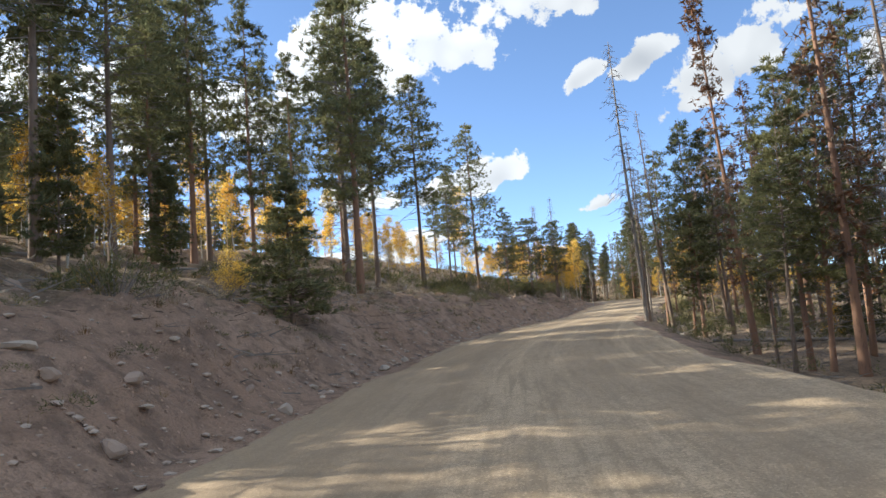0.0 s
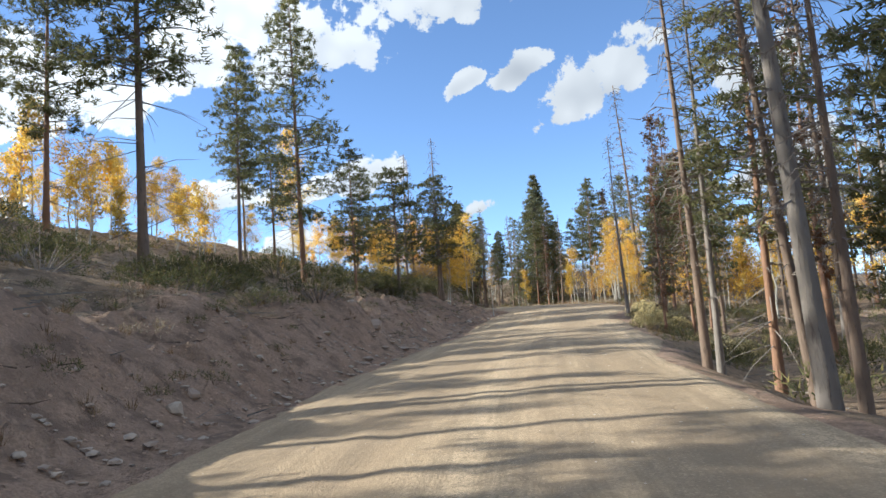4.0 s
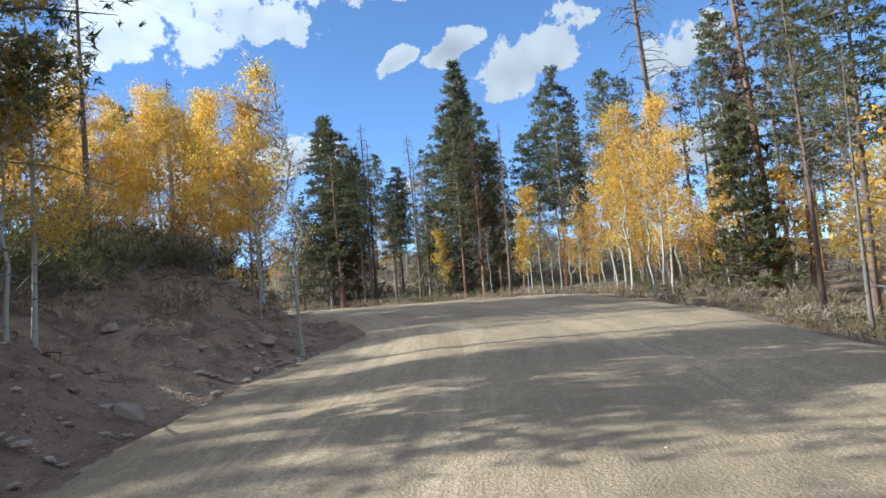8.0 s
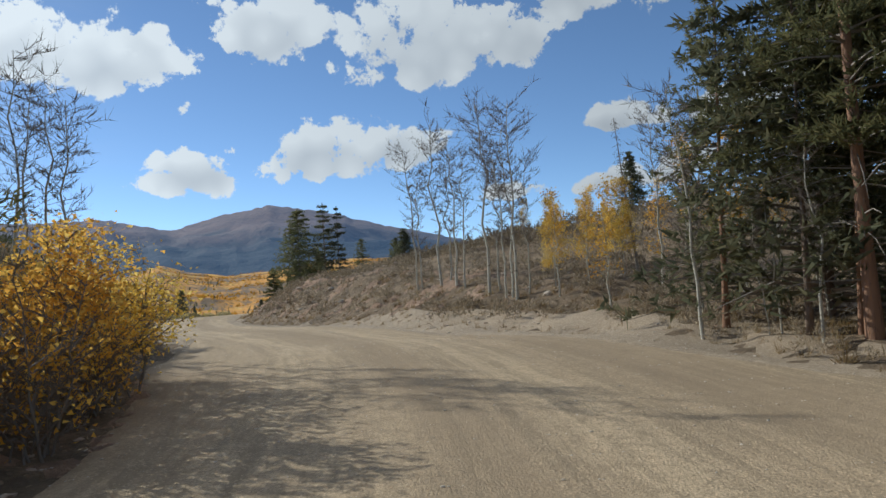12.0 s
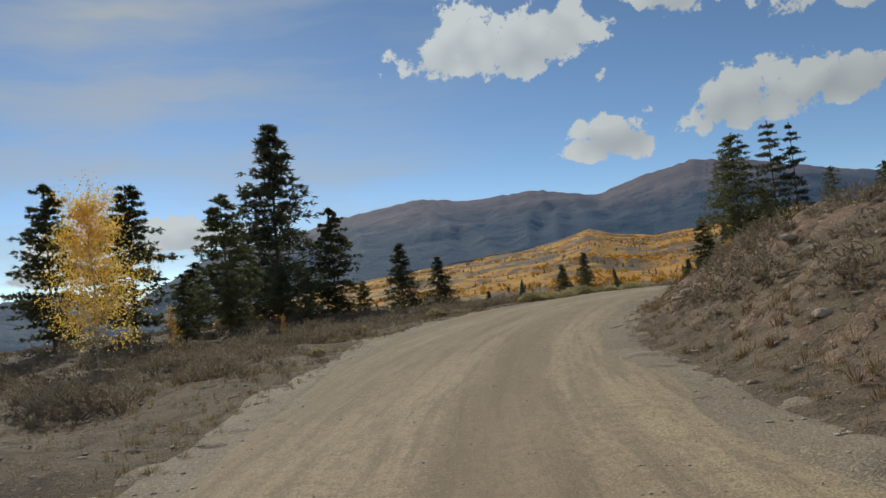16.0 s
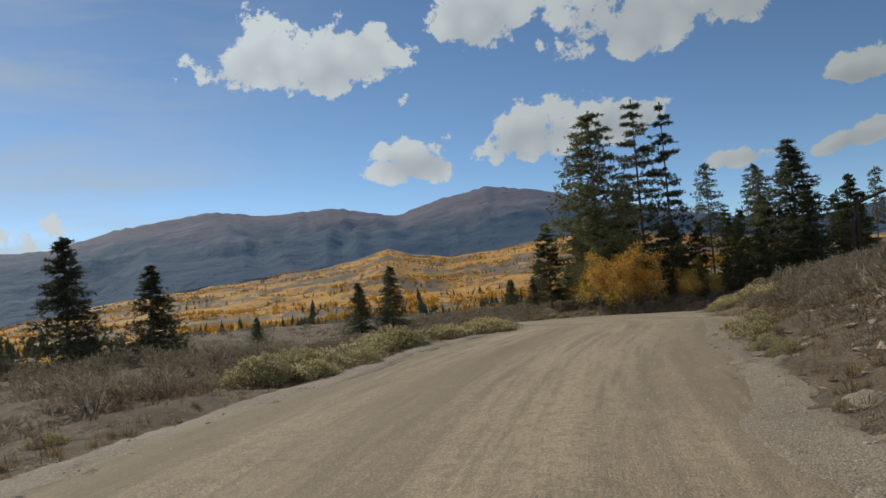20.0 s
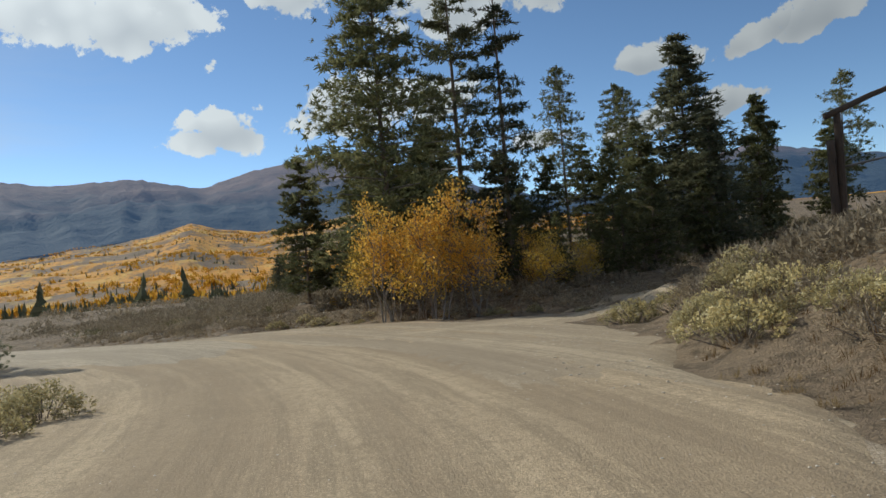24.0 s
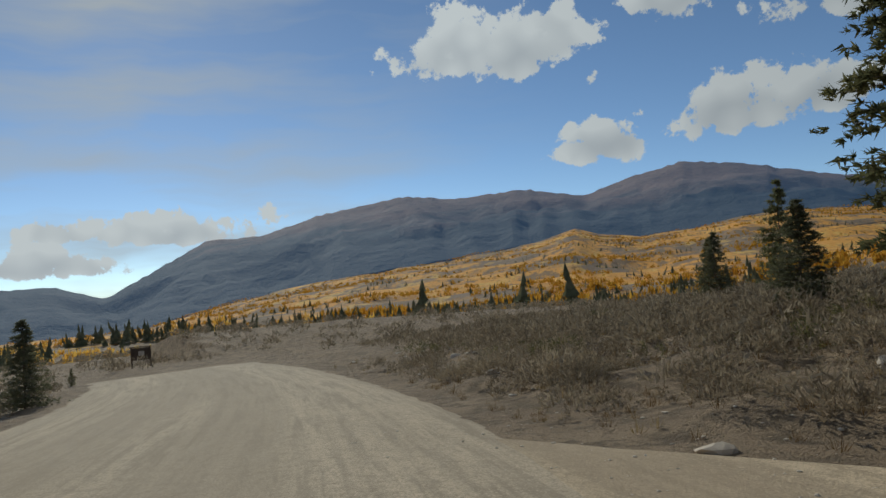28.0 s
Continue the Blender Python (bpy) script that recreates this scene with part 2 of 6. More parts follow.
def mat_road(name, base, second):
    """Pale compacted gravel; the UV map runs across and along the road."""
    m, t, b = material(name, 0.95)
    p = place_of(t)
    uv = t.nodes.new("ShaderNodeUVMap").outputs[0]
    long = node(t, "ShaderNodeMapping", Vector=uv, Scale=(1.0, 0.045, 1.0)).outputs[0]
    track = noise_at(t, long, 1.0, 4, 0.5)
    ruts = noise_at(t, long, 4.2, 3, 0.6)
    big, mid, fine = noise_at(t, p, 0.35, 4), noise_at(t, p, 5.0, 5, 0.7), noise_at(t, p, 42.0, 2, 0.7)
    c = mix(t, ramp(t, track, 0.42, 0.58), base, second)
    c = mix(t, ramp(t, ruts, 0.48, 0.6, 0.0, 0.8), c, tuple(0.6 * v for v in base))
    streak = noise_at(t, node(t, "ShaderNodeMapping", Vector=uv, Scale=(1.0, 0.09, 1.0)).outputs[0], 11.0, 3, 0.65)
    c = mix(t, ramp(t, streak, 0.52, 0.66, 0.0, 0.32), c, tuple(0.58 * v for v in base))
    c = mix(t, ramp(t, streak, 0.46, 0.34, 0.0, 0.3), c, tuple(1.15 * v for v in base))
    c = mix(t, ramp(t, big, 0.45, 0.7, 0.0, 0.4), c, tuple(1.12 * v for v in base))
    c = mix(t, ramp(t, mid, 0.5, 0.62, 0.0, 0.6), c, tuple(0.6 * v for v in base))
    c = mix(t, ramp(t, noise_at(t, p, 13.0, 4, 0.7), 0.52, 0.62, 0.0, 0.5), c, tuple(0.55 * v for v in base))
    c = mix(t, ramp(t, fine, 0.49, 0.64, 0.0, 0.62), c, tuple(0.5 * v for v in base))
    grit = node(t, "ShaderNodeTexVoronoi", Vector=p, Scale=52.0)
    tone = node(t, "ShaderNodeSeparateXYZ", Vector=grit.outputs["Color"])
    c = mix(t, ramp(t, tone.outputs[0], 0.88, 0.92, 0.0, 0.45), c, tuple(1.25 * v for v in base))
    c = mix(t, ramp(t, tone.outputs[1], 0.88, 0.92, 0.0, 0.5), c, tuple(0.45 * v for v in base))
    wide = noise_at(t, node(t, "ShaderNodeMapping", Vector=uv, Scale=(1.0, 0.02, 1.0)).outputs[0], 0.55, 2, 0.4)
    c = mix(t, ramp(t, wide, 0.42, 0.58, 0.0, 0.55), c, tuple(0.72 * v for v in second))
    t.links.new(c, b.inputs["Base Color"])
    h = node(t, "ShaderNodeMath")
    h.operation = "MULTIPLY_ADD"
    h.inputs[1].default_value = 1.0
    t.links.new(ruts, h.inputs[0])
    t.links.new(fine, h.inputs[2])
    bump(t, b, h.outputs[0], 0.6, 0.025)
    return m


def mat_gravel(name, base, second, pale):
    """Coarse loose gravel: small stones of several tones with gaps between."""
    m, t, b = material(name, 0.95)
    p = place_of(t)
    cell = node(t, "ShaderNodeTexVoronoi", Vector=p, Scale=48.0)
    grit = node(t, "ShaderNodeTexVoronoi", Vector=p, Scale=130.0)
    big = noise_at(t, p, 0.5, 5)
    tint = node(t, "ShaderNodeSeparateXYZ", Vector=cell.outputs["Color"]).outputs[0]
    c = mix(t, ramp(t, big, 0.38, 0.62), base, second)
    c = mix(t, ramp(t, tint, 0.55, 1.0, 0.0, 0.8), c, pale)
    c = mix(t, ramp(t, tint, 0.3, 0.0, 0.0, 0.6), c, tuple(0.55 * v for v in second))
    c = mix(t, ramp(t, grit.outputs["Distance"], 0.45, 0.8, 0.0, 0.5), c, tuple(0.45 * v for v in second))
    t.links.new(c, b.inputs["Base Color"])
    bump(t, b, ramp(t, cell.outputs["Distance"], 0.0, 0.7, 1.0, 0.0), 0.5, 0.012)
    return m


def mat_leaf(name, base, second, third, through_light=0.42, rough=0.7):
    """Leaves and needles: colour varies by tree and by leaf, and some light passes through."""
    m = bpy.data.materials.new(name)
    m.use_nodes = True
    t = m.node_tree
    t.nodes.remove(t.nodes["Principled BSDF"])
    info, geo = t.nodes.new("ShaderNodeObjectInfo"), t.nodes.new("ShaderNodeNewGeometry")
    patch = noise_at(t, geo.outputs["Position"], 0.8, 3)
    c = mix(t, ramp(t, patch, 0.38, 0.62), base, second)
    c = mix(t, ramp(t, geo.outputs["Random Per Island"], 0.55, 1.0, 0.0, 0.8), c, third)
    v = node(t, "ShaderNodeHueSaturation", Color=c)
    t.links.new(ramp(t, info.outputs["Random"], 0, 1, 0.72, 1.25), v.inputs["Value"])
    d = node(t, "ShaderNodeBsdfDiffuse", Color=v.outputs[0])
    g = node(t, "ShaderNodeBsdfTranslucent", Color=v.outputs[0])
    s = t.nodes.new("ShaderNodeMixShader")
    s.inputs[0].default_value = through_light
    t.links.new(d.outputs[0], s.inputs[1])
    t.links.new(g.outputs[0], s.inputs[2])
    t.links.new(s.outputs[0], t.nodes["Material Output"].inputs[0])
    return m


def mat_bark(name, base, second, dark, stripes=False):
    m, t, b = material(name, 0.9)
    p = t.nodes.new("ShaderNodeTexCoord").outputs["Object"]
    squeezed = node(t, "ShaderNodeMapping", Vector=p, Scale=(1.0, 1.0, 3.0 if stripes else 0.18)).outputs[0]
    n1, n2 = noise_at(t, squeezed, 2.2 if stripes else 14.0, 4, 0.7), noise_at(t, p, 0.6, 3)
    c = mix(t, ramp(t, n2, 0.35, 0.65), base, second)
    c = mix(t, ramp(t, n1, 0.56, 0.66 if stripes else 0.72, 0.0, 0.9), c, dark)
    t.links.new(c, b.inputs["Base Color"])
    bump(t, b, n1, 0.8, 0.03)
    return m


def mat_rock(name, base, second):
    m, t, b = material(name, 0.85)
    p = place_of(t)
    info = t.nodes.new("ShaderNodeNewGeometry")
    n1, n2 = noise_at(t, p, 3.0, 5, 0.7), noise_at(t, p, 30.0, 3)
    c = mix(t, ramp(t, info.outputs["Random Per Island"], 0, 1), base, second)
    c = mix(t, ramp(t, n1, 0.5, 0.7, 0, 0.6), c, tuple(0.55 * v for v in base))
    t.links.new(c, b.inputs["Base Color"])
    bump(t, b, n2, 0.5, 0.02)
    return m


def mat_hillside():
    """Sage and grass between aspen stands, by patches stretched along the slope."""
    m, t, b = material("hillside_cover", 0.95)
    turned = node(t, "ShaderNodeMapping", Vector=place_of(t), Rotation=(0, 0, radians(-135))).outputs[0]
    p = node(t, "ShaderNodeMapping", Vector=turned, Scale=(0.5, 1.15, 1)).outputs[0]
    a, c2, c3 = noise_at(t, p, 0.0075, 6, 0.65), noise_at(t, p, 0.022, 5, 0.7), noise_at(t, p, 0.12, 4, 0.7)
    c = mix(t, ramp(t, a, 0.44, 0.52), (0.25, 0.18, 0.12), (0.70, 0.34, 0.065))
    c = mix(t, ramp(t, c2, 0.54, 0.62, 0.0, 0.8), c, (0.74, 0.47, 0.12))
    c = mix(t, ramp(t, c2, 0.47, 0.42, 0.0, 0.85), c, (0.20, 0.15, 0.10))
    c = mix(t, ramp(t, c3, 0.54, 0.68, 0.0, 0.7), c, (0.10, 0.075, 0.04))
    t.links.new(c, b.inputs["Base Color"])
    bump(t, b, c3, 0.6, 4.0)
    return m


def mat_range():
    """Dark timber below, bare brown and grey rock above."""
    m, t, b = material("mountain_slopes", 0.95)
    p = place_of(t)
    z = node(t, "ShaderNodeSeparateXYZ", Vector=p).outputs[2]
    n1, n2 = noise_at(t, p, 0.0022, 6, 0.65), noise_at(t, p, 0.015, 5, 0.7)
    lift = node(t, "ShaderNodeMath")
    lift.operation = "MULTIPLY_ADD"
    t.links.new(n1, lift.inputs[0])
    lift.inputs[1].default_value = 420.0
    t.links.new(z, lift.inputs[2])
    c = mix(t, ramp(t, lift.outputs[0], 430, 570), (0.02, 0.03, 0.032), (0.18, 0.115, 0.085))
    c = mix(t, ramp(t, n2, 0.5, 0.68, 0.0, 0.5), c, (0.03, 0.036, 0.036))
    c = mix(t, ramp(t, n2, 0.34, 0.26, 0.0, 0.3), c, (0.15, 0.10, 0.07))
    t.links.new(c, b.inputs["Base Color"])
    bump(t, b, n2, 0.8, 26.0)
    # air haze before the range, put in as a faint blue glow of its slopes
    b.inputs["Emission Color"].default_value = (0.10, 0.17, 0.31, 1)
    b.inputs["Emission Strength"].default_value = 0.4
    return m


SOIL = mat_soil("bank_soil", (0.55, 0.38, 0.265), (0.47, 0.31, 0.21), (0.25, 0.175, 0.125))
FOREST_FLOOR = mat_soil("forest_floor", (0.42, 0.305, 0.205), (0.34, 0.24, 0.155), (0.18, 0.135, 0.09))
SAGE_SOIL = mat_soil("sage_ground", (0.37, 0.275, 0.18), (0.29, 0.21, 0.135), (0.16, 0.12, 0.08))
ROAD = mat_road("gravel_road", (0.62, 0.47, 0.30), (0.46, 0.34, 0.215))
SHOULDER = mat_gravel("loose_gravel", (0.47, 0.365, 0.25), (0.37, 0.285, 0.195), (0.60, 0.49, 0.37))
PAVED = mat_road("dusty_packed_road", (0.58, 0.47, 0.335), (0.495, 0.40, 0.285))
TURNOUT = mat_road("turnout_gravel", (0.60, 0.47, 0.315), (0.475, 0.365, 0.245))
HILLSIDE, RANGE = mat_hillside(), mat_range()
NEEDLES = mat_leaf("pine_needles", (0.195, 0.195, 0.09), (0.14, 0.15, 0.08), (0.31, 0.27, 0.13))
SPRUCE = mat_leaf("spruce_needles", (0.185, 0.185, 0.11), (0.135, 0.145, 0.09), (0.27, 0.245, 0.145), 0.4)
DRY = mat_leaf("dead_needles", (0.169, 0.0975, 0.0585), (0.156, 0.13, 0.0975), (0.208, 0.091, 0.0455), 0.2)
GOLDLEAF = mat_leaf("aspen_leaves", (0.84, 0.60, 0.12), (0.78, 0.50, 0.09), (0.88, 0.72, 0.27), 0.55)
FAR_GOLD = mat_leaf("far_aspen_leaves", (0.66, 0.36, 0.045), (0.52, 0.25, 0.035), (0.74, 0.46, 0.08), 0.5)
OCHRE = mat_leaf("turning_leaves", (0.74, 0.46, 0.09), (0.64, 0.34, 0.065), (0.80, 0.58, 0.15), 0.55)
SAGE = mat_leaf("sage_leaves", (0.36, 0.295, 0.205), (0.24, 0.19, 0.13), (0.56, 0.47, 0.34), 0.3)
RABBIT = mat_leaf("rabbitbrush", (0.36, 0.31, 0.155), (0.25, 0.22, 0.115), (0.62, 0.55, 0.33), 0.3)
SEED_HEAD = mat_leaf("seed_heads", (0.66, 0.56, 0.30), (0.58, 0.47, 0.22), (0.76, 0.69, 0.45), 0.4)
JUNIPER = mat_leaf("juniper_leaves", (0.15, 0.15, 0.07), (0.11, 0.115, 0.06), (0.33, 0.27, 0.11), 0.3)
STRAW = mat_leaf("dry_grass", (0.38, 0.28, 0.14), (0.30, 0.20, 0.10), (0.46, 0.37, 0.20), 0.4)
RUST = mat_leaf("rust_grass", (0.27, 0.165, 0.075), (0.21, 0.125, 0.06), (0.36, 0.26, 0.12), 0.35)
BARK = mat_bark("pine_bark", (0.25, 0.18, 0.13), (0.18, 0.135, 0.105), (0.08, 0.062, 0.05))
RED_BARK = mat_bark("orange_bark", (0.33, 0.19, 0.115), (0.27, 0.16, 0.11), (0.10, 0.065, 0.05))
GREY_WOOD = mat_bark("weathered_wood", (0.3, 0.264, 0.228), (0.228, 0.198, 0.168), (0.108, 0.09, 0.078))
ASPEN_BARK = mat_bark("aspen_bark", (0.55, 0.52, 0.44), (0.46, 0.43, 0.36), (0.07, 0.06, 0.05), True)
TWIG = mat_bark("twigs", (0.29, 0.25, 0.215), (0.22, 0.185, 0.155), (0.12, 0.095, 0.08))
LOG = mat_bark("old_log", (0.13, 0.09, 0.065), (0.10, 0.07, 0.05), (0.035, 0.028, 0.024))
STONE = mat_rock("granite", (0.60, 0.50, 0.40), (0.42, 0.32, 0.245))
PALE_STONE = mat_rock("pale_granite", (0.68, 0.60, 0.49), (0.56, 0.47, 0.37))


LINE = [
    (-6, -3.41, -35.84, -2.31),
    (-3, -1.70, -17.92, -1.15),
    (0, -0.00, -0.00, 0.00),
    (1.5, 0.88, 8.96, 0.55),
    (3, 2.23, 19.62, 1.14),
    (4.5, 5.01, 30.70, 1.86),
    (6, 8.52, 42.23, 2.44),
    (7.5, 12.87, 54.66, 3.13),
    (9, 17.19, 65.96, 4.15),
    (10, 19.16, 73.41, 4.62),
    (11, 19.21, 80.75, 5.18),
    (12, 17.63, 88.06, 5.50),
    (13, 14.98, 94.52, 5.67),
    (14, 11.46, 100.20, 5.87),
    (15, 7.53, 105.33, 5.76),
    (16, 2.65, 110.10, 5.79),
    (17.5, -5.23, 116.85, 5.68),
    (19, -12.03, 123.94, 5.75),
    (20.5, -17.73, 132.41, 5.83),
    (22, -22.41, 142.47, 5.73),
    (23.5, -25.48, 151.50, 5.54),
    (25, -29.28, 159.41, 4.97),
    (26, -33.14, 164.48, 4.64),
    (27, -37.85, 168.92, 4.32),
    (28, -43.68, 172.61, 4.05),
    (29.5, -53.00, 177.43, 3.36),
    (31, -62.62, 181.64, 2.66),
    (33, -75.82, 186.28, 1.85),
    (36, -96.25, 191.09, 0.75),
]


# ---- plan of the road and the land ----
def table(pairs, s):
    """Smooth value at station s from (station, value) pairs."""
    a = np.array(pairs, float)
    return np.interp(s, a[:, 0], a[:, 1])


def fine_line():
    """The driving line, sampled about every 0.7 m: station, x, y, road height."""
    a = np.array(LINE, float)
    s = np.arange(a[0, 0], a[-1, 0], 0.1)
    out = [s]
    for k in (1, 2, 3):
        # Catmull-Rom through the rows
        n = np.clip(np.searchsorted(a[:, 0], s, "right") - 1, 0, len(a) - 2)
        m = np.gradient(a[:, k], a[:, 0])
        h = a[n + 1, 0] - a[n, 0]
        q = (s - a[n, 0]) / h
        out.append((2 * q**3 - 3 * q**2 + 1) * a[n, k] + (q**3 - 2 * q**2 + q) * h * m[n]
                   + (-2 * q**3 + 3 * q**2) * a[n + 1, k] + (q**3 - q**2) * h * m[n + 1])
    return np.stack(out, 1)


ROADLINE = fine_line()
ROADWAY = np.gradient(ROADLINE[:, 1:3], axis=0)
ROADWAY /= np.linalg.norm(ROADWAY, axis=1)[:, None]

EDGE_L = [(-7, 3.6), (3, 3.6), (6, 4.2), (8.5, 4.0), (10, 3.0), (11.5, 2.7), (13, 3.3), (14.3, 4.1), (15.2, 3.7), (16.5, 2.8), (17.5, 3.3), (19, 4.6), (20.5, 5.2), (22.5, 5.0), (24.0, 5.4), (25.0, 6.8), (25.7, 7.4), (26.6, 6.8), (27.6, 5.6), (29, 5.4), (29.8, 6.1), (31, 7.8), (33, 8.1), (40, 8.3)]
EDGE_R = [(-7, 4.4), (3.4, 4.1), (4.5, 3.1), (5.8, 2.6), (7, 3.1), (8.5, 3.1), (9.5, 3.9), (10.3, 4.9), (10.9, 6.2), (11.5, 7.0), (12.5, 6.2), (14, 4.6), (15, 3.3), (16.5, 2.7), (18.5, 2.0), (21, 2.1), (22.8, 2.6), (24.5, 3.4), (25.6, 4.4), (26.2, 6.4), (26.6, 8.2), (27.0, 9.0), (27.5, 7.6), (28.2, 6.2), (28.8, 4.6), (29.3, 2.6), (40, 2.6)]
BANK_L = [(-7, 2.0), (1, 2.05), (3, 2.0), (6, 1.95), (7.4, 1.85), (8.2, 1.55), (9.4, 1.25), (10.5, 1.6), (12, 2.1), (13.5, 2.5), (15.4, 2.3), (16.2, 1.5), (16.9, 0.1), (17.6, -0.15), (20, -0.2), (24, -0.1), (26, 0.0), (28, -0.2), (40, -0.6)]
WIDE_L = [(-7, 3.5), (9, 3.4), (11, 3.8), (13, 4.6), (40, 4.6)]
SLOPE_L = [(-7, 0.27), (2, 0.27), (5, 0.28), (7, 0.32), (10, 0.31), (11, 0.22), (13, 0.08), (15, 0.0), (16.5, -0.03), (18, -0.055), (20, -0.05), (22, -0.03), (26, -0.02), (28, -0.03), (40, -0.08)]
BANK_R = [(-7, -1.1), (7, -1.0), (9, -0.7), (10.5, -0.3), (12, 0.05), (14, 0.35), (15.5, 1.1), (17, 1.9), (19, 2.0), (20.5, 1.6), (22, 1.2), (23.5, 1.0), (24.6, 1.2), (25.8, 1.25), (26.5, 1.0), (27.0, 0.2), (28, 0.35), (29.5, 0.5), (40, -0.3)]
SLOPE_R = [(-7, -0.05), (9, -0.04), (11, 0.0), (12.5, 0.1), (14, 0.17), (16, 0.2), (18, 0.17), (20, 0.1), (22, 0.1), (23.8, 0.12), (25.5, 0.135), (26.5, 0.12), (27.1, 0.04), (28.5, 0.06), (31, 0.06), (40, 0.02)]
WIDE_R = [(-7, 3.0), (10, 3.0), (15, 4.5), (19, 5.0), (24, 5.5), (40, 5.0)]
TOP_R = [(-7, 12), (9, 12), (13, 30), (17, 20), (20, 18), (24, 22), (27, 35), (32, 25), (40, 12)]


def stations(x, y):
    """Station along the road, offset to the right of it, and the road's height there, for arrays of places."""
    n = np.empty(len(x), int)
    for k in range(0, len(x), 20000):
        d = (x[k:k + 20000, None] - ROADLINE[:, 1]) ** 2 + (y[k:k + 20000, None] - ROADLINE[:, 2]) ** 2
        n[k:k + 20000] = d.argmin(1)
    vx, vy = x - ROADLINE[n, 1], y - ROADLINE[n, 2]
    side = ROADWAY[n, 1] * vx - ROADWAY[n, 0] * vy
    u = np.sign(side) * np.hypot(vx, vy)
    return ROADLINE[n, 0], u, ROADLINE[n, 3]


def waves(x, y, size, seed):
    """Cheap smooth noise from a few crossing waves, about -1 to 1."""
    r = np.random.RandomState(seed)
    out = 0 * x
    for _ in range(7):
        a, f, p = r.uniform(0, 6.28), r.uniform(0.6, 1.7) * 6.28 / size, r.uniform(0, 6.28)
        out = out + np.sin((x * np.cos(a) + y * np.sin(a)) * f + p + 1.3 * np.sin((y * np.cos(a) - x * np.sin(a)) * f * 0.7 + p))
    return out / 3.5


HUB = (-30.0, 150.0, 6.0)
SKYLINE = [(0, 2.2), (40, 2.2), (70, 2.6), (80, 3.3), (83.4, 3.8), (86, 4.4), (89.9, 5.2), (92.2, 4.7), (95, 3.4), (99, 2.6), (106, 3.2), (112.4, 4.8), (114.7, 5.3), (119.8, 6.7), (123.8, 7.3), (127.6, 6.6), (131.2, 5.55), (136, 6.5), (140.8, 6.2), (145.3, 6.7), (152, 5.65), (156.2, 4.4), (160.2, 4.3), (167.4, 0.5), (170.5, 1.6), (174, 1.6), (182, 1.0), (200, 2.0), (300, 2.0), (360, 2.2)]
GOLD = [(60, 0.6), (100, 0.9), (113, 2.7), (116.7, 3.0), (120, 2.85), (123.3, 2.3), (127, 2.0), (130, 2.3), (132.1, 3.05), (134.6, 2.25), (142.5, 1.35), (148.5, 0.85), (152.4, 0.4), (159.3, -0.7), (164.3, -1.9), (170, -2.2), (200, -1.6), (300, -1.0), (420, 0.6)]


def far_land(x, y):
    """The valley, the hillside across it and the range behind, as a height in metres."""
    dx, dy = x - HUB[0], y - HUB[1]
    r = np.hypot(dx, dy)
    az = np.degrees(np.arctan2(dy, dx)) % 360
    ridge = table(SKYLINE, az) + 0.07 * waves(az * 10, 0 * az, 7.0, 31)
    valley = np.interp(r, [0, 60, 140, 330], [2.0, 0.5, -5.0, -9.0])
    west = np.clip((az - 95) / 30, 0, 1) * np.clip((235 - az) / 30, 0, 1)
    valley = valley * west + (1 - west) * np.interp(r, [0, 60, 330], [3, 4, 12])
    gold = HUB[2] + 1900 * np.tan(np.radians(table(GOLD, np.where(az < 60, az + 360, az))))
    top = HUB[2] + 4300 * np.tan(np.radians(ridge))
    q = np.clip((r - 330) / (1900 - 330), 0, 1)
    z = valley + (gold + 9 - valley) * q**1.15 - 9 * np.clip(q * 4, 0, 1)
    foot = HUB[2] + 2000 * np.tan(np.radians(table(GOLD, np.where(az < 60, az + 360, az)) - 1.0))
    p = np.clip((r - 2000) / 2300, 0, 1)
    gully = 1 - np.abs(waves(az * 62.0, r * 0.12, 300.0, 5)) * 1.6
    rib, vein = 1 - np.abs(waves(x, y, 1000.0, 15)) * 1.6, 1 - np.abs(waves(x, y, 380.0, 17)) * 1.6
    spur = (gully * 14 + rib * 32 + vein * 7 + waves(x, y, 950.0, 6) * 22) * np.sin(np.pi * p) ** 0.8 * np.clip(1.2 - p, 0, 1)
    high = foot + (top - foot) * p**1.1 + spur - 260 * np.clip((r - 4300) / 300, 0, 1)
    back = np.clip((r - 1900) / 120, 0, 1)
    z = np.where(r < 1900, z, z * (1 - back) + high * back)
    return z + waves(x, y, 160.0, 8) * np.clip((r - 150) / 600, 0, 1) * 5 * (1 - back)


